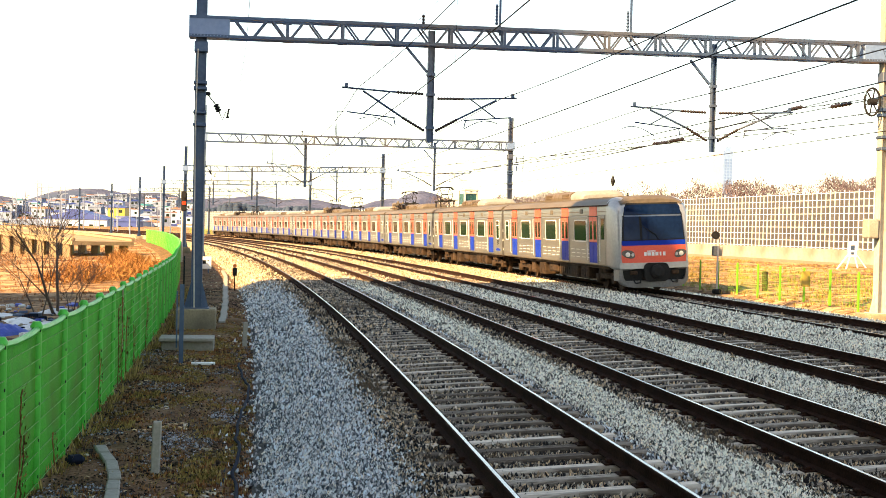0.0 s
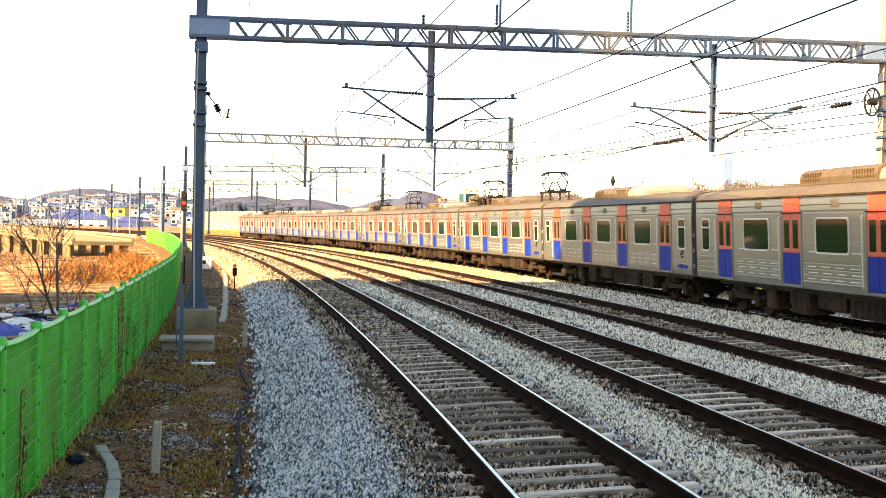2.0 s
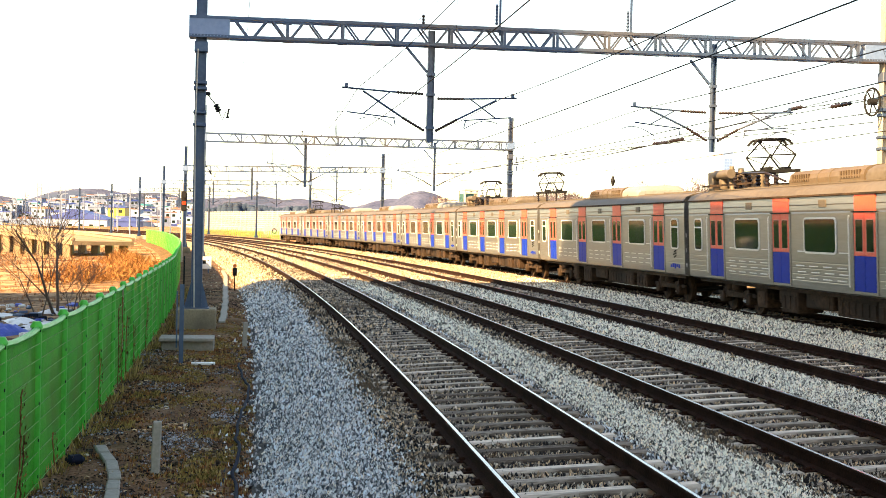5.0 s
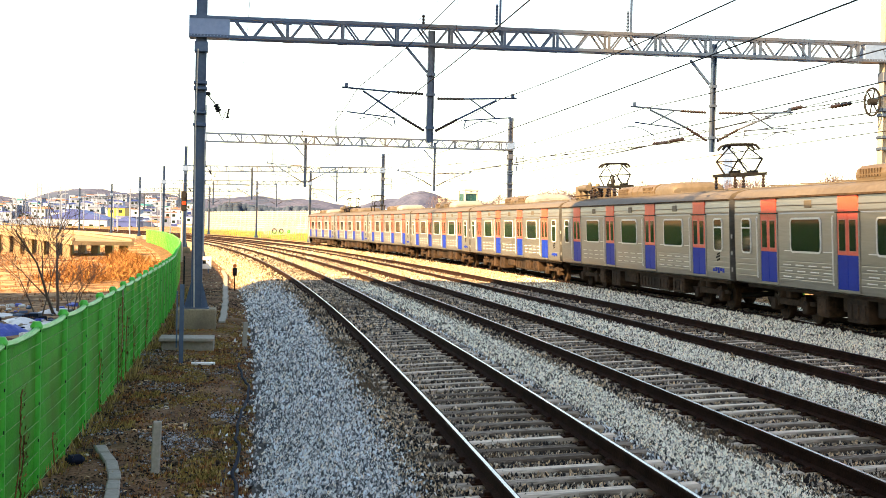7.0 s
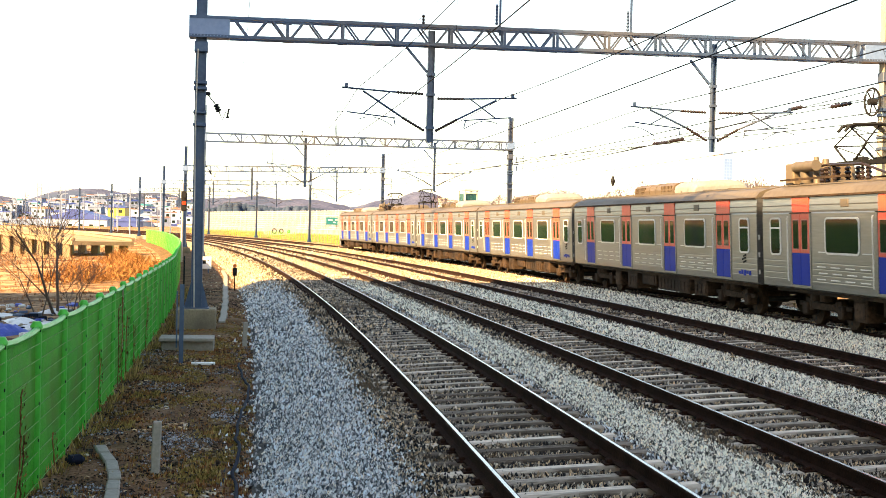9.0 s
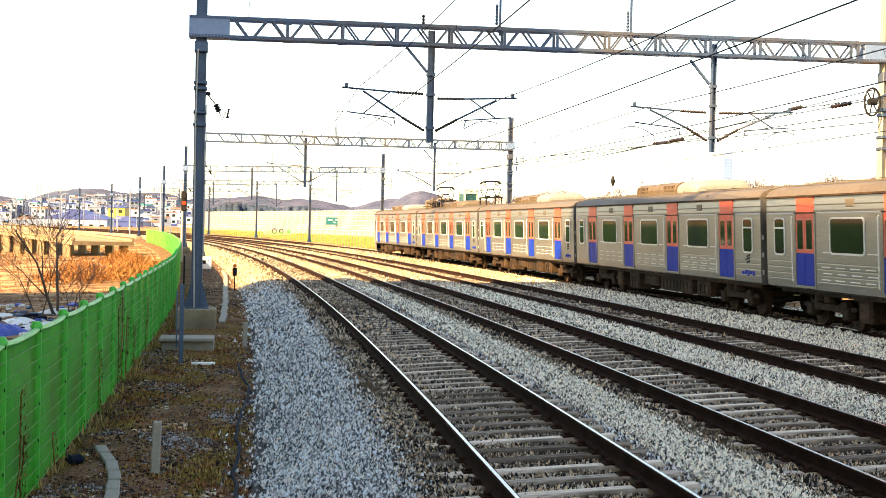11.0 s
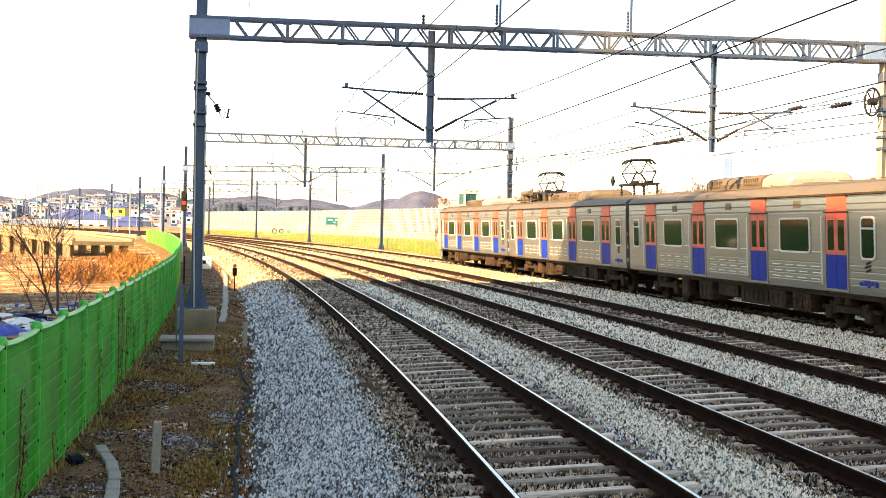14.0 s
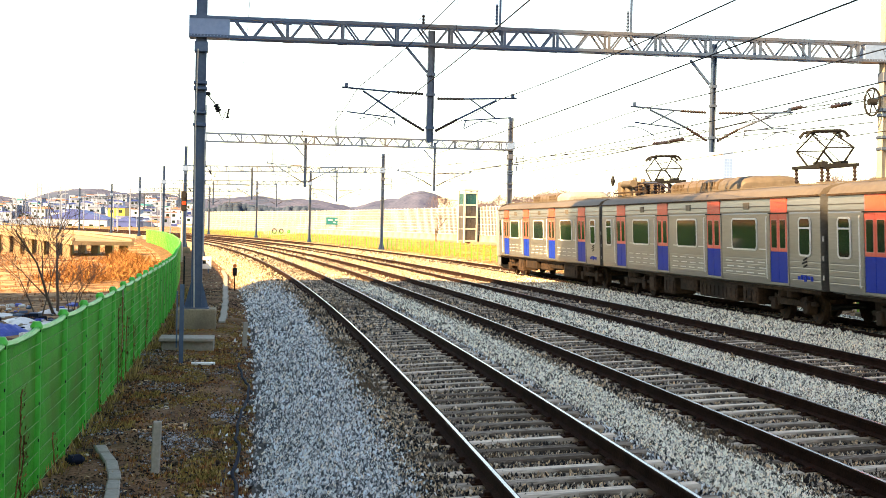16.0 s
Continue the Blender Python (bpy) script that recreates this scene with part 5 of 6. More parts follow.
def motions():
    for k, car in enumerate(CARS):
        rows = [(t / 4, car_pose(gap_place(t / 4) + 10.0 - 20.0 * k)) for t in range(65)]
        walk(car, rows)
    turns = [(f / 30.0, -(gap_place(0) - gap_place(f / 30.0)) / 0.43) for f in range(481)]
    for car in CARS:
        for bogie in car.children:
            for ws in bogie.children:
                if ws.name.startswith("wheelset"):
                    y = ws.matrix_basis.translation.y
                    walk(ws, [(t, Matrix.Translation((0, y, 0.43)) @ Matrix.Rotation(a, 4, 'X')) for t, a in turns])


# ---- beside the line: small things on the near side ----
def local(s, d):
    return on_line(s, d, float(height(np.array([d]), s)[0]))


def marker(s, d, h, w):
    m = Mesh().box((0, 0, h / 2 - 0.05), (w, w, h + 0.1), bev=0.012)
    solid("marker_post", m, M_CONC, "short square concrete marker post in the dirt", "post", "marker posts", m=local(s, d) @ Matrix.Rotation(0.03, 4, 'Y'))


marker(15.75, -4.23, 0.62, 0.10)
marker(32.25, -3.29, 0.60, 0.11)

m = Mesh()
m.box((0.10, 0.1, 0.11), (1.20, 0.8, 0.26), bev=0.02)
m.box((0.08, -0.02, 0.26), (1.25, 0.95, 0.08), bev=0.015)
solid("concrete_slab", m, M_CONC, "low worn concrete slab before the pole footing", "slab", m=local(31.0, -4.70))
m = Mesh().box((0, 0, 0.02), (0.5, 0.18, 0.05), bev=0.01)
solid("fallen_plank", m, M_WHITE, "pale broken plank lying on the dirt", "plank", m=local(27.7, -4.15))
m = Mesh()
m.box((0, 0, 0.8), (0.09, 0.012, 1.72)).box((0.0, 0.04, 0.8), (0.012, 0.08, 1.72))
m.box((-0.10, 0.02, 0.92), (0.03, 0.03, 1.2))
solid("steel_stake", m, M_GALV, "blue-grey angle steel stake beside the footing", "stake", m=local(28.0, -4.62))
m = Mesh().box((0, 0, 0.9), (0.05, 0.05, 1.9))
solid("steel_stake", m, M_BLACK, "thin dark steel stake by the fence", "stake", m=local(44.0, -5.2))

# lids of the cable trough, each one a slab
trough = thing("cable_trough", "worn concrete cable trough lids sunk in the dirt", "cable trough")
lid = Mesh().box((0, 0, 0.02), (0.20, 0.54, 0.09), bev=0.015).data("trough_lid", M_CONC)
rng = random.Random(3)
kerb = Mesh().box((0, 0, 0.0), (0.15, 0.57, 0.10), bev=0.015).data("trough_lid", M_CONC)


def lid_d(s):
    return float(np.interp(s, [12.0, 14.25, 15.45, 16.35, 17.45], [-4.52, -4.56, -4.66, -4.80, -5.06]))


for k in range(10):
    s = 12.0 + 0.585 * k
    turn = math.atan2(lid_d(s - 0.25) - lid_d(s + 0.25), 0.5)
    part("trough_lid", kerb, None, trough, m=local(s, lid_d(s)) @ Matrix.Rotation(turn, 4, 'Z') @ Matrix.Rotation(rng.uniform(-.03, .03), 4, 'X'))
trough = thing("cable_trough", "pale concrete cable trough lids in the sunlit verge", "cable trough")
for k in range(70):
    s = 39.2 + 0.61 * k
    part("trough_lid", lid, None, trough, m=local(s, float(np.interp(s, [39, 60, 73, 90], [-3.9, -3.72, -3.42, -3.3])) + 0.02 * math.sin(s * 1.7)) @ Matrix.Translation((0, 0, 0.02)) @ Matrix.Rotation(rng.uniform(-.04, .04), 4, 'X') @ Matrix.Rotation(rng.uniform(-.08, .08), 4, 'Z'))
pts = []
for k in range(60):
    s = 13.4 + k * 0.24
    d = float(np.interp(s, [13, 14.55, 15.2, 15.85, 16.4, 17.05, 18.35, 19.5, 21.15, 23.3, 25, 26.95], [-3.27, -3.25, -3.29, -3.33, -3.30, -3.26, -3.35, -3.33, -3.27, -3.19, -3.28, -3.41]))
    pts.append(at(s, d + 0.012 * math.sin(s * 5.1), -0.60 + 0.02 + 0.035 * math.sin(s * 1.9 + 0.6)))
solid("cable", Mesh().tube(pts, 0.022, 8), M_CABLE, "dark blue cable snaking over the dirt", "cable", smooth=True)
m = Mesh().box((0, 0, 0.55), (0.05, 0.05, 1.1))
m.box((0, 0, 0.85), (0.2, 0.16, 0.36), 1, bev=0.03).tube([(0, -0.1, 1.12), (0, 0.08, 1.12)], 0.09, 10, 2)
solid("ground_signal", m, [M_RAIL, M_BLACK, M_ORANGE], "small black ground signal with an orange top", "signal", m=local(58.5, -3.33))
b = thing("kilometre_board", "pale square board with dark bars on short legs", "sign", m=local(78.0, -4.6))
part("board", Mesh().box((0, 0, 0.62), (0.95, 0.05, 0.72), bev=0.01), M_WHITE, b)
part("writing", Mesh().box((-0.14, -0.032, 0.66), (0.08, 0.012, 0.26)).box((0.05, -0.032, 0.66), (0.2, 0.012, 0.22)).box((0.28, -0.032, 0.74), (0.08, 0.012, 0.06)), M_BLACK, b)
for k in (-0.3, 0.3):
    part("leg", Mesh().box((k, 0, 0.12), (0.06, 0.05, 0.3)), M_GALV, b)

# signal mast with a red aspect
g = thing("signal_mast", "tall pale signal mast with black head showing red", "signal", m=local(100.0, -5.72))
part("mast", Mesh().tube([(0, 0, 0), (0, 0, 6.0)], 0.09, 10), M_PALE, g, smooth=True)
hd = part("signal_head", Mesh().box((0.1, -0.15, 4.6), (0.42, 0.2, 1.5), bev=0.05), M_BLACK, g, "black signal head")
part("lens", Mesh().tube([(0.1, -0.24, 4.45), (0.1, -0.30, 4.45)], 0.15, 12), glow("red_aspect", (1.0, 0.02, 0.008), 0.55), hd, "glowing red lens")
part("hood", Mesh().tube([(0.1, -0.25, 4.95), (0.1, -0.38, 4.95)], 0.14, 12), M_BLACK, hd)

# far side of the tracks
g = thing("dwarf_signal", "signal post with a round black head and steel box", "signal", m=local(51.5, 16.5))
part("post", Mesh().tube([(0, 0, -0.1), (0, 0, 2.5)], 0.045, 8), M_PALE, g)
part("disc", Mesh().tube([(-0.12, -0.06, 2.42), (-0.12, 0.06, 2.42)], 0.17, 14), M_BLACK, g, "round black signal head")
part("cabinet", Mesh().box((0.02, 0.12, 1.75), (0.4, 0.26, 0.42), bev=0.03), M_CONC, g)
part("base", Mesh().box((0, 0, 0.06), (0.32, 0.32, 0.2), bev=0.05), M_BLACK, g)
m = Mesh().tube([(0, 0, -0.1), (0, 0, 0.85)], 0.12, 10)
solid("rusty_stub", m, M_UNDER, "rusty brown pipe stub in the grass", "pipe", m=local(51.0, 18.4))
m = Mesh().box((0, 0, 0.95), (0.34, 0.03, 0.55), bev=0.01)
solid("warning_plate", m, M_YELLOW, "plain yellow warning plate on the fence", "sign", m=on_line(43.6, 16.62, -0.1))
g = thing("board_on_trestle", "white board on a splayed white trestle in the grass", "sign", m=pose(25.5, 80.0, 0.3, 0, 0, 10))
part("board", Mesh().box((0, 0, 1.35), (0.62, 0.06, 1.0), bev=0.02), M_WHITE, g)
part("marking", Mesh().box((0, -0.035, 1.45), (0.26, 0.012, 0.3)).box((0, -0.035, 1.1), (0.2, 0.012, 0.16)), M_GALV, g)
for k in (-1.0, -0.4, 0.4, 1.0):
    part("leg", Mesh().bar((k * 0.3, 0, 1.0), (k * 1.15, 0.1 * k, 0.0), 0.07), M_WHITE, g)
m = Mesh().box((0, 0, 0.02), (0.75, 0.9, 0.1), bev=0.02)
solid("track_box", m, M_CONC, "flat pale equipment box beside the rail", "box", m=on_line(43.2, 14.1, -0.05))

# tensioning gear on the far pole
g = thing("wire_tensioner", "dark spoked wheel tensioner for the overhead wires", "tensioner", m=on_line(37.0, 15.45, 6.5))
ring = [(0.22 * math.sin(a), -0.06 * math.sin(a), 0.42 * math.cos(a)) for a in [2 * math.pi * k / 24 for k in range(25)]]
part("rim", Mesh().tube(ring, 0.035, 6), M_BLACK, g)
for k in range(3):
    a = math.pi * k / 3 + 0.3
    v = Vector((0.22 * math.sin(a), -0.06 * math.sin(a), 0.42 * math.cos(a)))
    part("spoke", Mesh().tube([-v, v], 0.022, 5), M_BLACK, g)
part("hub", Mesh().tube([(-0.12, 0, 0), (0.14, 0, 0)], 0.10, 10), M_BLACK, g)
part("bracket", Mesh().bar((0, 0, 0.05), (0.5, 0.05, 0.25), 0.07), M_GALV, g)
for z, e, f in ((6.9, (70.0, 12.9, 5.6), 0.13), (6.6, (84.3, 12.9, 6.3), 0.03), (6.2, (76.0, 7.8, 5.4), 0.27), (5.9, (84.3, 7.8, 6.2), 0.26)):
    a, b2 = at(37.0, 15.6, z), at(*e)
    w = wire("tension_wire", [a, (a + b2) / 2 + Vector((0, 0, -0.1)), b2], 0.015, "taut dark anchor wire from the balance wheel", "tension wires")
    ins = Mesh()
    rod_insulator(ins, a.lerp(b2, f), a.lerp(b2, f + 0.025), 0.075, 6)
    part("insulator", ins, M_INSUL, w, "brown strain insulator")
g = thing("pole_cabinet", "weathered grey cabinet strapped to the far pole", "cabinet", m=on_line(37.2, 15.62, 2.65))
part("case", Mesh().box((0, 0, 0), (0.36, 0.4, 0.6), bev=0.03), M_CONC, g)
part("door_plate", Mesh().box((0, -0.206, 0), (0.28, 0.015, 0.5), bev=0.005), M_CONC, g)

# masts on the beams and the gear hung on the near pole
for s in PORTALS[1:5]:
    for d in ((3.9, 7.85) if s < 50 else (3.9,)):
        m = Mesh().bar((0, 0, 8.0), (0, 0, 9.9), 0.06).bar((-0.05, 0, 9.85), (0.45, 0, 9.85), 0.04)
        rod_insulator(m, (-0.10, 0, 8.3), (-0.10, 0, 8.9), 0.05, 6)
        solid("feeder_mast", m, M_GALV, "slim steel mast with insulator on the portal beam", "mast", "feeder masts", m=on_line(s, d, 0))
    ins = Mesh()
    rod_insulator(ins, (0.42, 0.3, 5.72), (0.52, 0.33, 5.52), 0.10, 3)
    ins.tube([(0.18, 0.2, 6.0), (0.42, 0.3, 5.72)], 0.018, 5)
    ins.tube([(0.52, 0.33, 5.52), (0.62, 0.36, 5.3), (0.72, 0.36, 5.55), (0.80, 0.36, 5.35)], 0.018, 5)
    rod_insulator(ins, (0.80, 0.36, 5.62), (0.74, 0.36, 5.34), 0.035, 5)
    ins.box((0.2, 0.15, 6.0), (0.16, 0.12, 0.10), bev=0.02)
    solid("strain_insulator", ins, M_BLACK, "dark strain insulator hung from the pole", "insulator", "strain insulators", m=on_line(s, -4.62, 0))
    for side_d in (RIGHT[PORTALS.index(s)],):
        br = Mesh()
        for z in (7.35, 6.75):
            br.bar((0, 0, z), (1.0, 0, z), 0.06)
            for k in (0.45, 0.9):
                rod_insulator(br, (k, 0, z - 0.05), (k, 0, z - 0.45), 0.05, 5)
        solid("side_bracket", br, M_GALV, "steel side bracket with hanging insulators", "bracket", "side brackets", m=on_line(s, side_d, 0))
solid("earth_cable", Mesh().tube([at(36.95, -4.70, 7.2), at(36.95, -4.73, 5.2), at(36.95, -4.71, 2.0), at(36.95, -4.67, -0.2)], 0.02, 6), M_PALE, "pale earth cable clipped down the pole", "cable")


# ---- plants ----
def tufts(name, label, spots, hmin, hmax, seed, mat, blades=6):
    rng = np.random.default_rng(seed)
    m = Mesh()
    for x, y, z in spots:
        h = rng.uniform(hmin, hmax)
        for _ in range(blades):
            a, r, l = rng.uniform(0, 6.28), rng.uniform(0, 0.1), rng.uniform(0.2, 0.7)
            bx, by = x + r * math.cos(a), y + r * math.sin(a)
            w = 0.012 + 0.01 * rng.random()
            ex, ey = bx + l * h * math.cos(a), by + l * h * math.sin(a)
            n = len(m.v)
            m.v += [(bx - w * math.sin(a), by + w * math.cos(a), z - 0.02), (bx + w * math.sin(a), by - w * math.cos(a), z - 0.02), (ex, ey, z + h * rng.uniform(0.6, 1.0))]
            m.f.append((n, n + 1, n + 2))
            m.m.append(0)
    me = bpy.data.meshes.new(name)
    me.from_pydata(m.v, [], m.f)
    me.materials.append(mat)
    tagged(new(name, me), label, "grass", kind="stuff")


def spots(n, s0, s1, d0, d1, seed, power=1.0):
    rng = np.random.default_rng(seed)
    out = []
    for _ in range(n):
        s, d = s0 + (s1 - s0) * rng.random() ** power, rng.uniform(d0, d1)
        z = float(height(np.array([d]), s)[0])
        p = at(s, d, z)
        out.append((p.x, p.y, z))
    return out


tufts("dry_grass", "straw-coloured dead grass behind the fence", spots(9000, 36, 150, 16.2, 38, 1, 1.3), 0.05, 0.22, 11, M_GRASS, 7)
tufts("dry_grass", "flattened dead grass on the bare dirt", spots(2600, 12, 46, -5.3, -2.9, 2), 0.015, 0.06, 12, M_WEED, 8)
tufts("dry_grass", "sparse straw-coloured grass on the bare dirt", spots(1100, 12, 46, -5.3, -3.0, 22), 0.02, 0.07, 15, M_GRASS, 7)
tufts("dry_grass", "dead weeds along the foot of the fence", spots(420, 12, 60, -5.6, -5.3, 3), 0.05, 0.22, 13, M_GRASS, 6)
clumps = [q for q in spots(9000, 12, 40, -5.4, -2.95, 23) if noise.noise((q[0] * 1.6, q[1] * 0.8, 4.0)) > 0.12]
tufts("dry_grass", "yellow-brown clumps of matted grass on the dirt", clumps, 0.012, 0.05, 16, M_MOSS, 8)
tufts("field_weeds", "rusty brown dead weeds over the field", spots(12000, 44, 170, -60, -7.5, 4, 1.0), 0.04, 0.2, 14, M_WEED, 6)


def pebbles(name, label, spots_, size, seed, mat):
    rng = random.Random(seed)
    m = Mesh()
    for x, y, z in spots_:
        r = size * rng.uniform(0.4, 1.4)
        m.box((x, y, z + r * 0.2), (2 * r, 1.6 * r, 1.1 * r), 0, Matrix.Rotation(rng.uniform(0, 3), 3, 'Z') @ Matrix.Rotation(rng.uniform(-0.5, 0.5), 3, 'X'))
    me = bpy.data.meshes.new(name)
    me.from_pydata(m.v, [], m.f)
    me.materials.append(mat)
    tagged(new(name, me), label, "stones", kind="stuff")


pebbles("scattered_stones", "stray ballast stones on the dirt path", [p for p in spots(9000, 12, 90, -5.2, -2.9, 5, 1.6) if noise.noise((p[0] * 0.9, p[1] * 0.5, 0)) > 0.02], 0.022, 6, M_DARKSTONE)
pebbles("earth_clods", "loose dark clods of dry earth", spots(7500, 12, 60, -5.5, -2.9, 55, 1.3), 0.017, 7, M_CLOD)


def twig_tree(name, s, d, h, seed, label, spread=0.5, stems=1, depth=5, r0=0.05, bend=0.16, fan=3):
    rng = random.Random(seed)
    trunk, crown = Mesh(), Mesh()

    def grow(p, v, ln, r, lev):
        pts, rs = [p], [r]
        for k in range(3):
            v = (v + Vector((rng.uniform(-1, 1), rng.uniform(-1, 1), rng.uniform(-0.2, 0.5))) * bend).normalized()
            p = p + v * ln / 3
            pts.append(p)
            rs.append(max(0.007, r * (1 - 0.15 * (k + 1))))
        (trunk if lev < 2 else crown).tube(pts, rs, 5 if lev < 3 else 3, cap=False)
        if lev < depth:
            for k in range(fan if lev < depth - 1 else 2):
                q = pts[rng.choice((1, 2, 3, 3))]
                a = rng.uniform(0, 6.28)
                w = (v + Vector((math.cos(a), math.sin(a), 0.15)) * rng.uniform(spread * .7, spread * 1.5)).normalized()
                grow(q, w, ln * rng.uniform(0.55, 0.8), rs[-1] * 0.8, lev + 1)

    for k in range(stems):
        a = rng.uniform(0, 6.28)
        grow(Vector((0.1 * math.cos(a), 0.1 * math.sin(a), -0.1)), Vector((0.35 * math.cos(a) * (stems > 1), 0.35 * math.sin(a) * (stems > 1), 1)).normalized(), h * 0.40, r0, 0)
    t = thing(name, label, "tree", m=local(s, d))
    part("trunk", trunk, M_BARK, t)
    part("crown", crown, M_BARK, t)


twig_tree("bare_bush", 47.0, -9.62, 5.0, 4, "leafless dark brown bush standing behind the fence", 0.62, 2, 4, 0.062, 0.08, 4)
twig_tree("bare_bush", 46.0, -10.1, 3.6, 9, "small leafless bush in the brown field", 0.6, 2, 3, 0.03, 0.08, 4)
twig_tree("bare_bush", 45.0, -8.9, 2.4, 19, "thin leafless shrub beside the fence", 0.6, 3, 3, 0.022, 0.1, 4)
for k, (s, d, h) in enumerate(((189, 37, 5.0),)):
    twig_tree("bare_tree", s, d, h, 30 + k, "leafless tree before the noise barrier", 0.45, 1, 5, 0.12)


def brush(name, label, items, seed, mat, blades=420):
    rng = random.Random(seed)
    for s, d, w, h in items:
        m = Mesh()
        for _ in range(blades):
            a, r = rng.uniform(0, 6.28), math.sqrt(rng.random())
            x, y = w * r * math.cos(a), w * r * math.sin(a)
            top = h * (1 - 0.7 * r * r) * rng.uniform(0.5, 1.1)
            z = rng.uniform(0, top)
            v = Vector((rng.uniform(-1, 1), rng.uniform(-1, 1), rng.uniform(0.2, 1.2))).normalized() * rng.uniform(0.25, 0.6)
            u = v.cross(Vector((rng.uniform(-1, 1), rng.uniform(-1, 1), 0.3))).normalized() * 0.03
            n = len(m.v)
            c = Vector((x, y, z))
            m.v += [tuple(c - u), tuple(c + u), tuple(c + v)]
            m.f.append((n, n + 1, n + 2))
            m.m.append(0)
        me = bpy.data.meshes.new(name)
        me.from_pydata(m.v, [], m.f)
        me.materials.append(mat)
        tagged(new(name, me), label, "brush", "brush", "stuff").matrix_basis = local(s, d)


rng = random.Random(8)
brush("dead_brush", "rust-brown heap of dead brush in the field", [(rng.uniform(70, 118), rng.uniform(-13, -7.5), rng.uniform(1.0, 2.2), rng.uniform(0.5, 1.1)) for _ in range(14)], 5, M_WEED)


# woods beyond the barrier: uneven crowns of many twigs
def wood_belt():
    rng = random.Random(21)
    m = Mesh()
    for k in range(300):
        s, d = rng.uniform(20, 240), rng.uniform(50, 72)
        p = at(s, d, 1.0)
        h, w = rng.uniform(6.5, 10.6), rng.uniform(1.8, 3.0)
        m.bar((p.x, p.y, 0), (p.x, p.y, h * 0.55), 0.14)
        for _ in range(300):
            a, e, r = rng.uniform(0, 6.28), rng.uniform(-0.1, 1.57), rng.uniform(0.5, 1) ** 0.7 * w
            c = Vector((p.x + r * math.cos(a) * math.cos(e), p.y + r * math.sin(a) * math.cos(e), h * 0.62 + r * 0.9 * math.sin(e)))
            v = Vector((math.cos(a) * 0.5 + rng.uniform(-.5, .5), math.sin(a) * 0.5 + rng.uniform(-.5, .5), rng.uniform(0.3, 1.2))).normalized() * rng.uniform(0.3, 0.6)
            u = v.cross(Vector((0.3, 0.5, 1))).normalized() * 0.03
            n = len(m.v)
            m.v += [tuple(c - u), tuple(c + u), tuple(c + v)]
            m.f.append((n, n + 1, n + 2))
            m.m.append(0)
    me = bpy.data.meshes.new("bare_woods")
    me.from_pydata(m.v, [], m.f)
    me.materials.append(M_WOOD)
    tagged(new("bare_woods", me), "leafless brown woods behind the noise barrier", "woods", kind="stuff")


wood_belt()

# tarpaulins and sheets in the field
def heap(name, s, d, w, l, h, mat, label, seed):
    m, n = Mesh(), 14
    rng = random.Random(seed)
    for j in range(n + 1):
        for i in range(n + 1):
            u, v = i / n * 2 - 1, j / n * 2 - 1
            f = max(0, 1 - u * u) * max(0, 1 - v * v)
            z = h * f ** 0.6 + 0.10 * h * noise.noise((u * 3 + seed, v * 3, 0)) * (f > 0) + rng.uniform(0, 0.05) * f
            m.v.append((u * w / 2, v * l / 2, z - 0.03))
    for j in range(n):
        for i in range(n):
            a = j * (n + 1) + i
            m.f.append((a, a + 1, a + n + 2, a + n + 1))
            m.m.append(0)
    solid(name, m, mat, label, "tarpaulin", m=local(s, d) @ Matrix.Rotation(seed, 4, 'Z'), smooth=False)


heap("tarpaulin", 38.2, -10.0, 1.5, 1.2, 0.32, M_SKYBLUE, "crumpled blue tarpaulin over a low heap", 1)
heap("tarpaulin", 40.5, -11.0, 0.7, 0.7, 0.5, M_ORANGE, "small orange sheet on a heap", 2)
for k, (s, d, w, l) in enumerate(((43, -10.2, 2.2, 1.0), (46, -11.6, 2.6, 1.2), (41, -9.2, 1.6, 0.8), (52, -13.5, 3.0, 1.0), (60, -17.5, 3.5, 1.2), (47.5, -9.6, 1.4, 0.8))):
    heap("plastic_sheet", s, d, w, l, 0.14, M_WHITE, "white plastic sheet lying crumpled on the field", 5 + k)


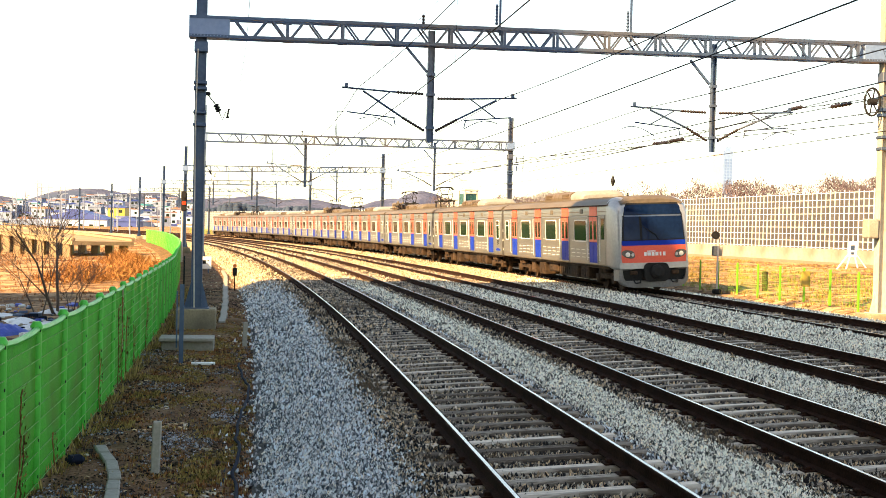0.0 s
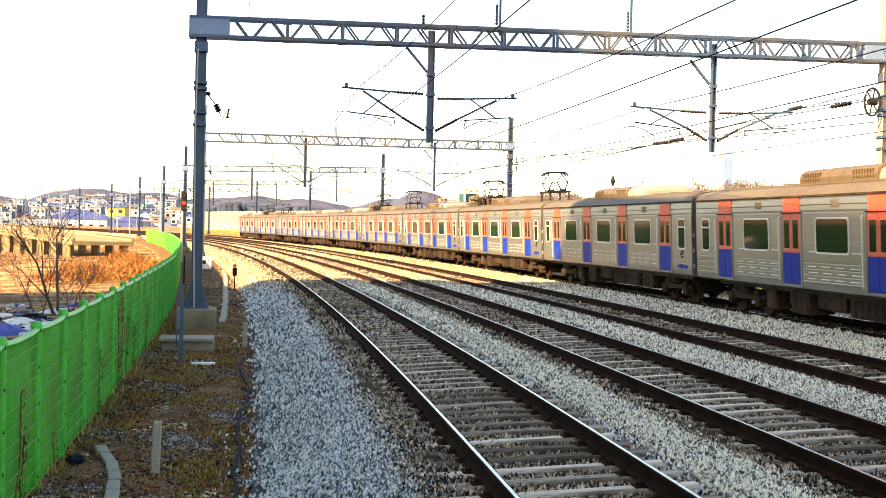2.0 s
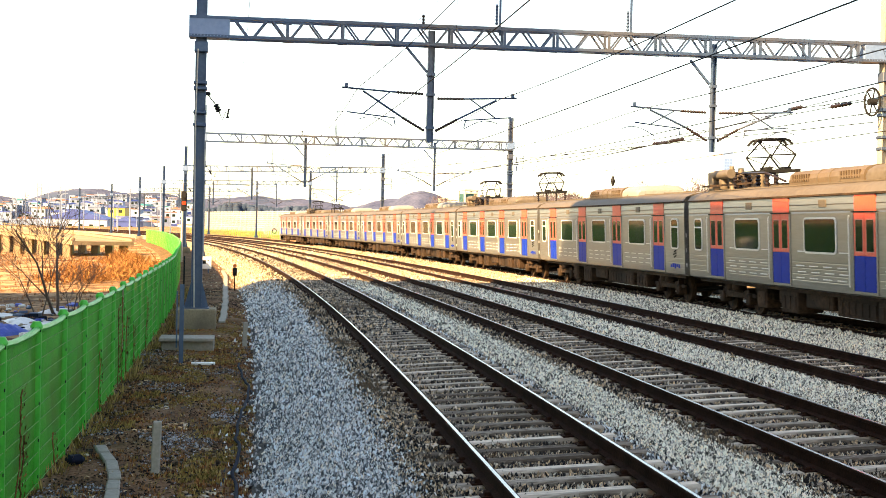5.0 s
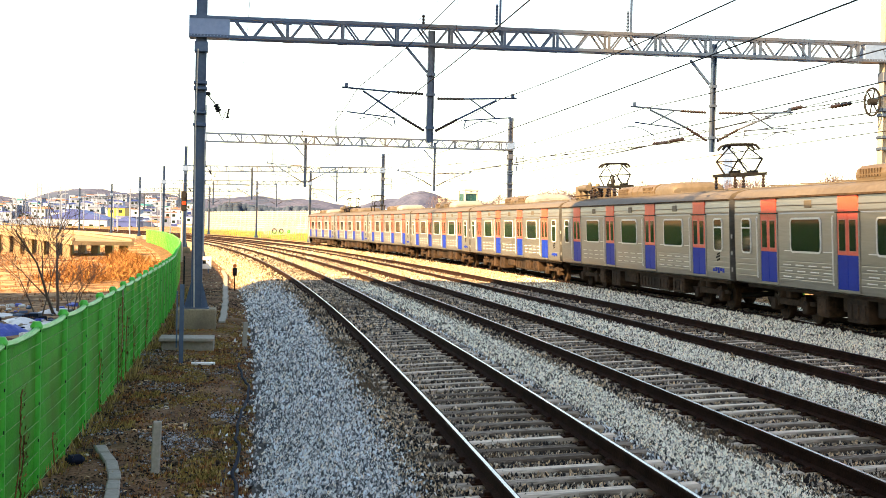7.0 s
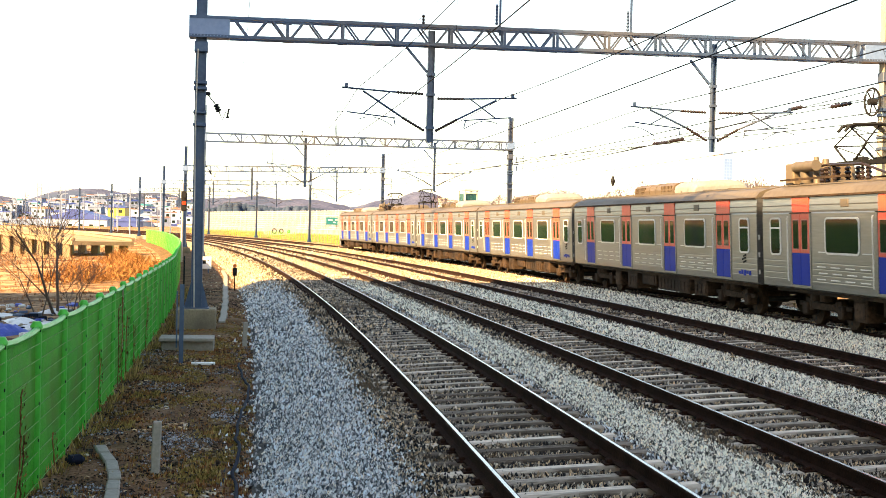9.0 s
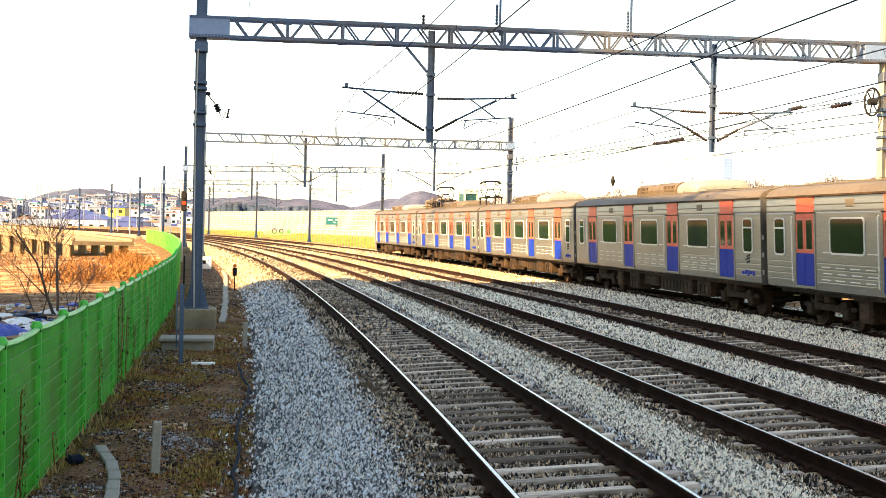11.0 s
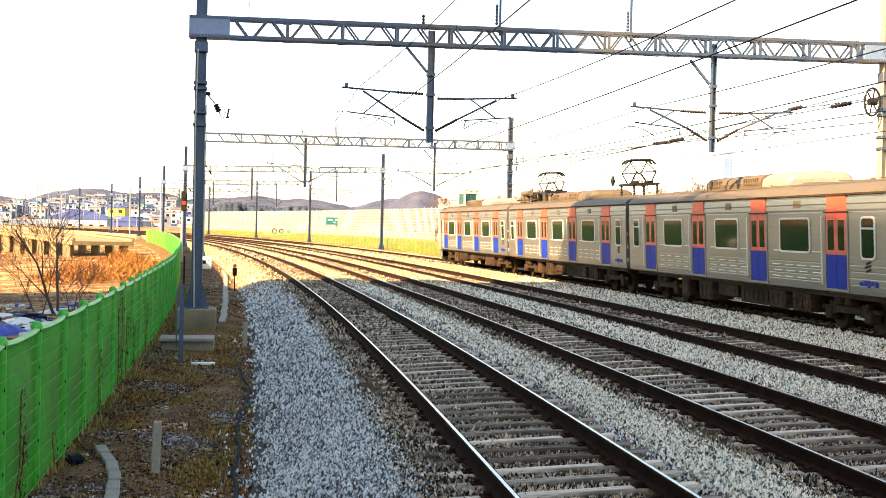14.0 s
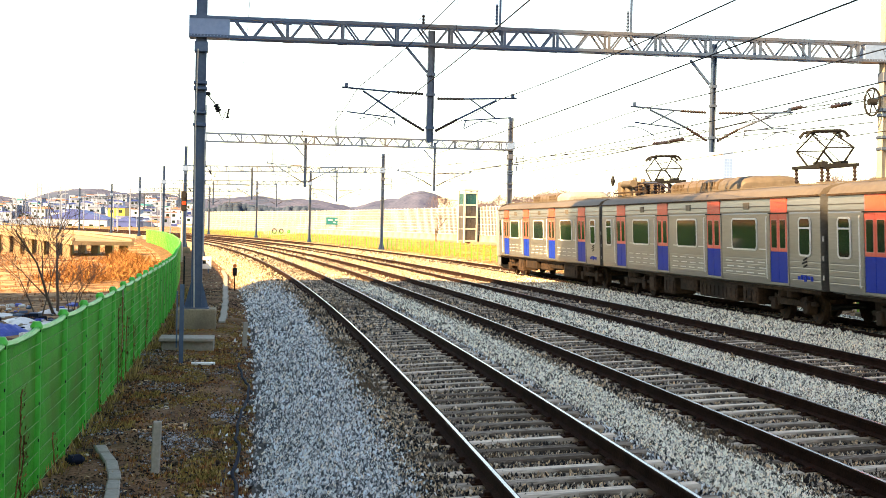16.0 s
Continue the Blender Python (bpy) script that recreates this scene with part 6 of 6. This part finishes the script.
# ---- low road bridge over the field ----
def road_bridge():
    b = thing("road_bridge", "long low concrete road bridge on short square piers", "bridge")
    line = [Vector((-32.0, 121, 0.50)), Vector((-41, 134, 0.90)), Vector((-52, 150, 1.3)), Vector((-90, 188, 1.9))]
    for a, c in zip(line[:-1], line[1:]):
        part("deck", Mesh().bar(a - Vector((0, 0, 0.28)), c - Vector((0, 0, 0.28)), 6.0, 0.36), M_TANROAD, b)
        nrm = Vector((c.y - a.y, a.x - c.x, 0)).normalized()
        for k in (-2.9, 2.9):
            part("kerb", Mesh().bar(a + nrm * k + Vector((0, 0, 0.06)), c + nrm * k + Vector((0, 0, 0.06)), 0.3, 0.22), M_TANROAD, b)
        n = int((c - a).length / 3.8)
        for i in range(n):
            p = a.lerp(c, (i + 0.5) / n)
            for k in (-2.75, 2.75):
                q = p + nrm * k
                part("pier", Mesh().box((q.x, q.y, (p.z - 0.5 - 1.9) / 2), (0.75, 0.6, p.z - 0.5 + 1.9), bev=0.03), M_TANROAD, b)
    for a, c in zip(line[:-1], line[1:]):
        nrm = Vector((c.y - a.y, a.x - c.x, 0)).normalized()
        gr = Mesh()
        for z in (0.8,):
            gr.bar(a - nrm * 2.9 + Vector((0, 0, z)), c - nrm * 2.9 + Vector((0, 0, z)), 0.08)
        n = int((c - a).length / 3)
        for i in range(n):
            p = a.lerp(c, i / n) - nrm * 2.9
            gr.bar(p, p + Vector((0, 0, 0.9)), 0.08)
        part("guard_rail", gr, M_TANROAD, b)


road_bridge()


# ---- distance ----
def hills():
    gauss = ((-560, 1500, 32, 150, 0), (-410, 1500, 40, 105, 0), (-350, 1560, 38, 80, 0), (-240, 1650, 38, 120, 0), (-160, 1450, 32, 110, 0), (-60, 1750, 42, 110, 0), (-28, 1700, 51, 70, 0), (60, 1720, 38, 60, 0), (-700, 1600, 34, 200, 0), (-300, 1900, 40, 260, 0), (60, 1800, 24, 90, 0), (420, 1500, 14, 250, 0))
    xs, ys = np.arange(-1000, 900, 7.0), np.arange(1200, 2100, 30.0)
    X, Y = np.meshgrid(xs, ys)
    Z = np.full(X.shape, -6.0)
    for cx, cy, h, sg, _ in gauss:
        Z = np.maximum(Z, -6 + (h + 6) * np.exp(-((X - cx) / sg) ** 2 - ((Y - cy) / 170) ** 2))
    for j in range(Z.shape[0]):
        for i in range(Z.shape[1]):
            Z[j, i] += 2.2 * noise.noise((X[j, i] * 0.05, Y[j, i] * 0.05, 0)) + 1.6 * noise.noise((X[j, i] * 0.16, Y[j, i] * 0.1, 3))
    m, n = Mesh(), len(xs)
    m.v = np.stack([X, Y, Z], -1).reshape(-1, 3).tolist()
    for j in range(len(ys) - 1):
        for i in range(n - 1):
            m.f.append((j * n + i, j * n + i + 1, (j + 1) * n + i + 1, (j + 1) * n + i))
            m.m.append(0)
    solid("backdrop_hills", m, M_HILL, "low wooded hills far off, tinted blue for haze", "hills", kind="structure", smooth=True)


hills()


def far_woods():
    """A low uneven belt of trees between the barrier and the hills."""
    rng = np.random.default_rng(17)
    m = Mesh()
    for k in range(1500):
        x, y = rng.uniform(-120, 45), rng.uniform(640, 760)
        r, h = rng.uniform(2.0, 3.6), rng.uniform(8.0, 9.6) + 3.0 * math.sin(x * 0.05) + 1.5 * math.sin(x * 0.17 + 1)
        pts, rs = [], []
        for j in range(6):
            f = j / 5
            pts.append((x + rng.uniform(-0.5, 0.5), y, h * (0.1 + 0.9 * f)))
            rs.append(r * (0.5, 0.95, 1.0, 0.95, 0.72, 0.3)[j] * rng.uniform(0.8, 1.15))
        m.tube(pts, rs, 7)
    me = bpy.data.meshes.new("far_woods")
    me.from_pydata(m.v, [], m.f)
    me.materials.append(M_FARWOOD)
    me.polygons.foreach_set("use_smooth", [True] * len(me.polygons))
    tagged(new("far_woods", me), "dark haze-tinted belt of winter trees before the hills", "woods", kind="stuff")


far_woods()


def slope(x, y):
    """The rising ground under the town."""
    f = min(1, max(0, (y - 470) / 560))
    return -1.7 + 20 * f * f * (3 - 2 * f) * math.exp(-((x / y + 0.24) / 0.14) ** 2)


def town_ground():
    m = Mesh()
    xs, ys = [-520 + 14 * k for k in range(38)], [470 + 24 * k for k in range(36)]
    m.v = [(x, y, slope(x, y) + 0.05) for y in ys for x in xs]
    n = len(xs)
    for j in range(len(ys) - 1):
        for i in range(n - 1):
            m.f.append((j * n + i, j * n + i + 1, (j + 1) * n + i + 1, (j + 1) * n + i))
            m.m.append(0)
    solid("town_slope", m, M_HILL, "gentle haze-tinted blue slope under the far town", "hillside", kind="structure", smooth=True)


town_ground()
WIN_FAR = Mesh().box((0, 0, 0), (1.4, 0.1, 1.2)).data("window", M_GLASS)


def house(x, y, w, l, h, wall, roof, label, gable=True, storeys=1, turn=0.0):
    b = thing("distant_building", label, "building", "town beyond the field", m=pose(x, y, slope(x, y) - 0.6, 0, 0, turn))
    part("wall", Mesh().box((0, 0, h / 2), (w, l, h)), wall, b)
    if gable:
        part("roof", Mesh().sweep([(-w / 2 - 0.3, h), (0, h + w * 0.14), (w / 2 + 0.3, h), (w / 2 + 0.3, h - 0.25), (-w / 2 - 0.3, h - 0.25)], [Matrix.Translation((0, k, 0.26)) for k in (-l / 2 - 0.3, l / 2 + 0.3)]), roof, b)
    else:
        part("roof", Mesh().box((0, 0, h + 0.2), (w + 0.4, l + 0.4, 0.4)), roof, b)
    nwin = max(2, int(w / 3.2))
    for st in range(storeys):
        for k in range(nwin):
            part("window", WIN_FAR, None, b, m=Matrix.Translation((-w / 2 + (k + 0.5) * w / nwin, -l / 2 - 0.02, (st + 0.55) * h / storeys)))


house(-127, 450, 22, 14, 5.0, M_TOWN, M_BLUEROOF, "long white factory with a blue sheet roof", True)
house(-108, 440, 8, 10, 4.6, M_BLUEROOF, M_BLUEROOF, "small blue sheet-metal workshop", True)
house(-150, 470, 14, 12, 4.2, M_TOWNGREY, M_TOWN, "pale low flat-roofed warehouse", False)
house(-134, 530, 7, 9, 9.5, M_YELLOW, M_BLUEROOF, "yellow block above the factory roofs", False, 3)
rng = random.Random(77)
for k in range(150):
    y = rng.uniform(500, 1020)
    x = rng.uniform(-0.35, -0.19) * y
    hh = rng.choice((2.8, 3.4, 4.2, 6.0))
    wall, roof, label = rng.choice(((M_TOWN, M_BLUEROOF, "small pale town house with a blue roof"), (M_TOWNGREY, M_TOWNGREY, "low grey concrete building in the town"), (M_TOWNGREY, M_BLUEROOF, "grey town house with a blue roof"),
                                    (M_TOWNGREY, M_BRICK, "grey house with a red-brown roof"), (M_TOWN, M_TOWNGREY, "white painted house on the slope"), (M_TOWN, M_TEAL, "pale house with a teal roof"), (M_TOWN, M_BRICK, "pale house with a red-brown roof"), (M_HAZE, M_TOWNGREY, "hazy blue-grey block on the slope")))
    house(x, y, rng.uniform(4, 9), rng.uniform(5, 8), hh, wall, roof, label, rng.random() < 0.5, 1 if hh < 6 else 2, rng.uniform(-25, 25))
for k in range(38):
    y = rng.uniform(240, 460)
    x = rng.uniform(-0.34, -0.20) * y
    hh = rng.uniform(9, 13)
    m = Mesh().tube([(0, 0, 0), (0, 0, hh)], [0.13, 0.08], 6).bar((-0.9, 0, hh - 0.8), (0.9, 0, hh - 0.8), 0.12).bar((-0.7, 0, hh - 1.6), (0.7, 0, hh - 1.6), 0.1)
    solid("utility_pole", m, M_TOWNGREY, "grey concrete utility pole with crossarms", "utility pole", "utility poles", m=pose(x, y, -1.6))

# lift tower, sign and buildings by the barrier
t = thing("lift_tower", "glazed teal lift tower with pale steel frame", "lift tower", m=on_line(178.0, 38.3, 0.4) @ Matrix.Rotation(0.15, 4, 'Z') @ Matrix.Diagonal((0.72, 0.8, 0.95, 1)))
for sx in (-1.35, 1.35):
    for sy in (-1.2, 1.2):
        part("column", Mesh().box((sx, sy, 3.9), (0.3, 0.3, 7.8)), M_PALE, t)
for k in range(5):
    part("beam", Mesh().box((0, -1.2, 0.3 + 1.8 * k), (2.7, 0.25, 0.22)), M_PALE, t)
    if k < 4:
        for sx in (-0.66, 0.66):
            part("pane", Mesh().box((sx, -1.18, 1.2 + 1.8 * k), (1.24, 0.05, 1.6)), M_TEALGLASS if k == 3 else M_PANE, t, "teal tinted pane" if k == 3 else "pale dusty pane")
        part("pane", Mesh().box((-1.36, 0, 1.2 + 1.8 * k), (0.05, 2.2, 1.6)), M_TEALGLASS if k == 3 else M_PANE, t)
part("shaft", Mesh().box((0.2, 0.3, 3.8), (1.6, 1.2, 7.4)), M_CONC, t)
part("roof", Mesh().box((0, 0, 7.95), (3.2, 2.9, 0.3), bev=0.05), M_PALE, t)
g = thing("road_sign", "teal road sign with white bars over the barrier", "sign", m=on_line(260.0, 39.2, 2.4))
part("board", Mesh().box((0, 0, 1.0), (3.3, 0.12, 1.5), bev=0.03), M_TEAL, g)
part("writing", Mesh().box((-0.8, -0.075, 1.2), (1.0, 0.02, 0.22)).box((0.7, -0.075, 1.25), (0.9, 0.02, 0.2)).box((0.1, -0.075, 0.75), (0.5, 0.02, 0.2)), M_WHITE, g)
for k in (-1.2, 1.2):
    part("post", Mesh().box((k, 0.12, -0.6), (0.14, 0.14, 2.2)), M_PALE, g)
g = thing("mural_wall", "pale wall panel painted with dark rounded shapes", "wall panel", m=on_line(268.0, 30.0, 0.2))
part("panel", Mesh().box((0, 0, 0.8), (7.0, 0.2, 1.7), bev=0.02), M_PALE, g)
for k, (x, r) in enumerate(((-1.3, 0.5), (0.2, 0.45), (1.8, 0.25))):
    ringp = [(x + r * math.cos(a) * 0.9, -0.12, 0.85 + r * math.sin(a)) for a in [2 * math.pi * j / 16 for j in range(17)]]
    part("painted_shape", Mesh().tube(ringp, 0.09, 5), M_BLACK if k < 2 else M_GREEN, g)
house(3.0, 330, 9, 8, 12.0, M_PALE, M_PALE, "white building behind the noise barrier", False, 2)


def tower():
    b = thing("apartment_tower", "tall hazy pale apartment tower far away", "apartment tower", m=pose(289.0, 1320, 0, 0, 0, 6))
    part("wall", Mesh().box((0, 0, 44.5), (10, 10, 89)), M_HAZE, b)
    part("side_wing", Mesh().box((-10.2, 1.0, 43), (10.3, 9, 86)), M_HAZEWARM, b, "cream wing of the tower")
    part("penthouse", Mesh().box((1, 0, 91), (5, 6, 5)), M_HAZE, b)
    win = Mesh().box((0, 0, 0), (1.7, 0.3, 1.5)).data("window", M_HAZEGLASS)
    for f in range(24):
        for k in range(3):
            part("window", win, None, b, m=Matrix.Translation((-2.8 + 2.8 * k, -5.05, 8 + 3.1 * f)))


tower()


# lamp pole with a dark conical top beyond the tracks
g = thing("conical_lamp", "slim pole with a dark conical lamp top", "lamp", m=pose(14.4, 110, 0.4))
part("pole", Mesh().tube([(0, 0, 0), (0, 0, 6.0)], 0.06, 8), M_PALE, g)
part("finial", Mesh().tube([(0, 0, 5.9), (0, 0, 6.35), (0, 0, 6.9)], [0.06, 0.22, 0.02], 8), M_BLACK, g, "dark conical top")


# dead climbers caught in the fence
def vine(s0, h, seed):
    rng = random.Random(seed)
    m = Mesh()
    y, z = 0.0, 0.05
    pts = []
    while z < h:
        pts.append(Vector((0.06, y, z)))
        for _ in range(3):
            c = Vector((0.07 + rng.uniform(0, 0.03), y + rng.uniform(-0.12, 0.12), z + rng.uniform(-0.05, 0.05)))
            r = rng.uniform(0.015, 0.04)
            n = len(m.v)
            a = rng.uniform(0, 3)
            u, v = Vector((0.3, math.cos(a), math.sin(a))) * r, Vector((0.3, -math.sin(a), math.cos(a))) * r * 0.6
            m.v += [tuple(c - u), tuple(c + v), tuple(c + u), tuple(c - v)]
            m.f.append((n, n + 1, n + 2, n + 3))
            m.m.append(0)
        y += rng.uniform(-0.08, 0.08)
        z += 0.07
    me = bpy.data.meshes.new("dead_vine")
    stem = Mesh().tube(pts, 0.008, 4)
    base = len(m.v)
    me.from_pydata(m.v + stem.v, [], m.f + [tuple(i + base for i in f) for f in stem.f])
    me.materials.append(M_LEAF)
    tagged(new("dead_vine", me), "withered brown climber on the green fence", "climbing plant", "dead climbers").matrix_basis = on_line(s0, fence_d(s0), -0.6)


for k, (s0, h) in enumerate(((13.4, 1.3), (13.7, 0.8), (16.0, 0.5), (20.6, 1.0), (23.4, 1.5), (24.2, 1.6), (25.0, 1.2), (26.8, 0.9), (30.5, 1.3))):
    vine(s0, h, 50 + k)
solid("dark_bag", Mesh().box((0, 0, 0.08), (0.22, 0.18, 0.11), bev=0.045), M_CABLE, "small dark crumpled bag on the dirt", "bag", m=local(16.3, -5.22) @ Matrix.Rotation(0.5, 4, 'Z'))
b = solid("wooden_slat", Mesh().box((0, 0, 0.95), (0.02, 0.09, 1.1)), M_FOOT, "tan wooden slat tied on the fence", "slat", m=on_line(24.6, -5.52, -0.4))


# small rubbish strewn about the tarpaulins
def rubble():
    rng = random.Random(91)
    m = Mesh()
    for _ in range(110):
        s, d = rng.uniform(37, 52), rng.uniform(-13.5, -8.6)
        p = at(s, d, float(height(np.array([d]), s)[0]))
        r = rng.uniform(0.05, 0.22)
        m.box((p.x, p.y, p.z + r * 0.25), (2 * r, rng.uniform(0.6, 1.6) * r, r * 0.7), rng.choice((0, 0, 1, 2, 3, 4)), Matrix.Rotation(rng.uniform(0, 3), 3, 'Z') @ Matrix.Rotation(rng.uniform(-0.3, 0.3), 3, 'X'), bev=0.02)
    tagged(new("field_rubble", m.data("field_rubble", [M_WHITE, M_CABLE, M_SKYBLUE, M_FOOT, M_GALV])), "white, blue and grey rubbish strewn on the field", "rubbish", kind="stuff")


rubble()


# an unseen tall block, added behind the viewpoint to shade the near tracks
def shade_block():
    m = Mesh()
    m.sweep([(-82, 0), (-82, 31), (0, 31), (0, 0)], [Matrix.Translation((0, y, 0)) for y in (-70, 0)])
    solid("office_block", m, M_CONC, "plain tall unseen block added to shade the near tracks", "building", kind="structure", m=Matrix.Translation((-22.1, 27.8, -1.0)) @ Matrix.Rotation(0.10, 4, 'Z'))


shade_block()


motions()
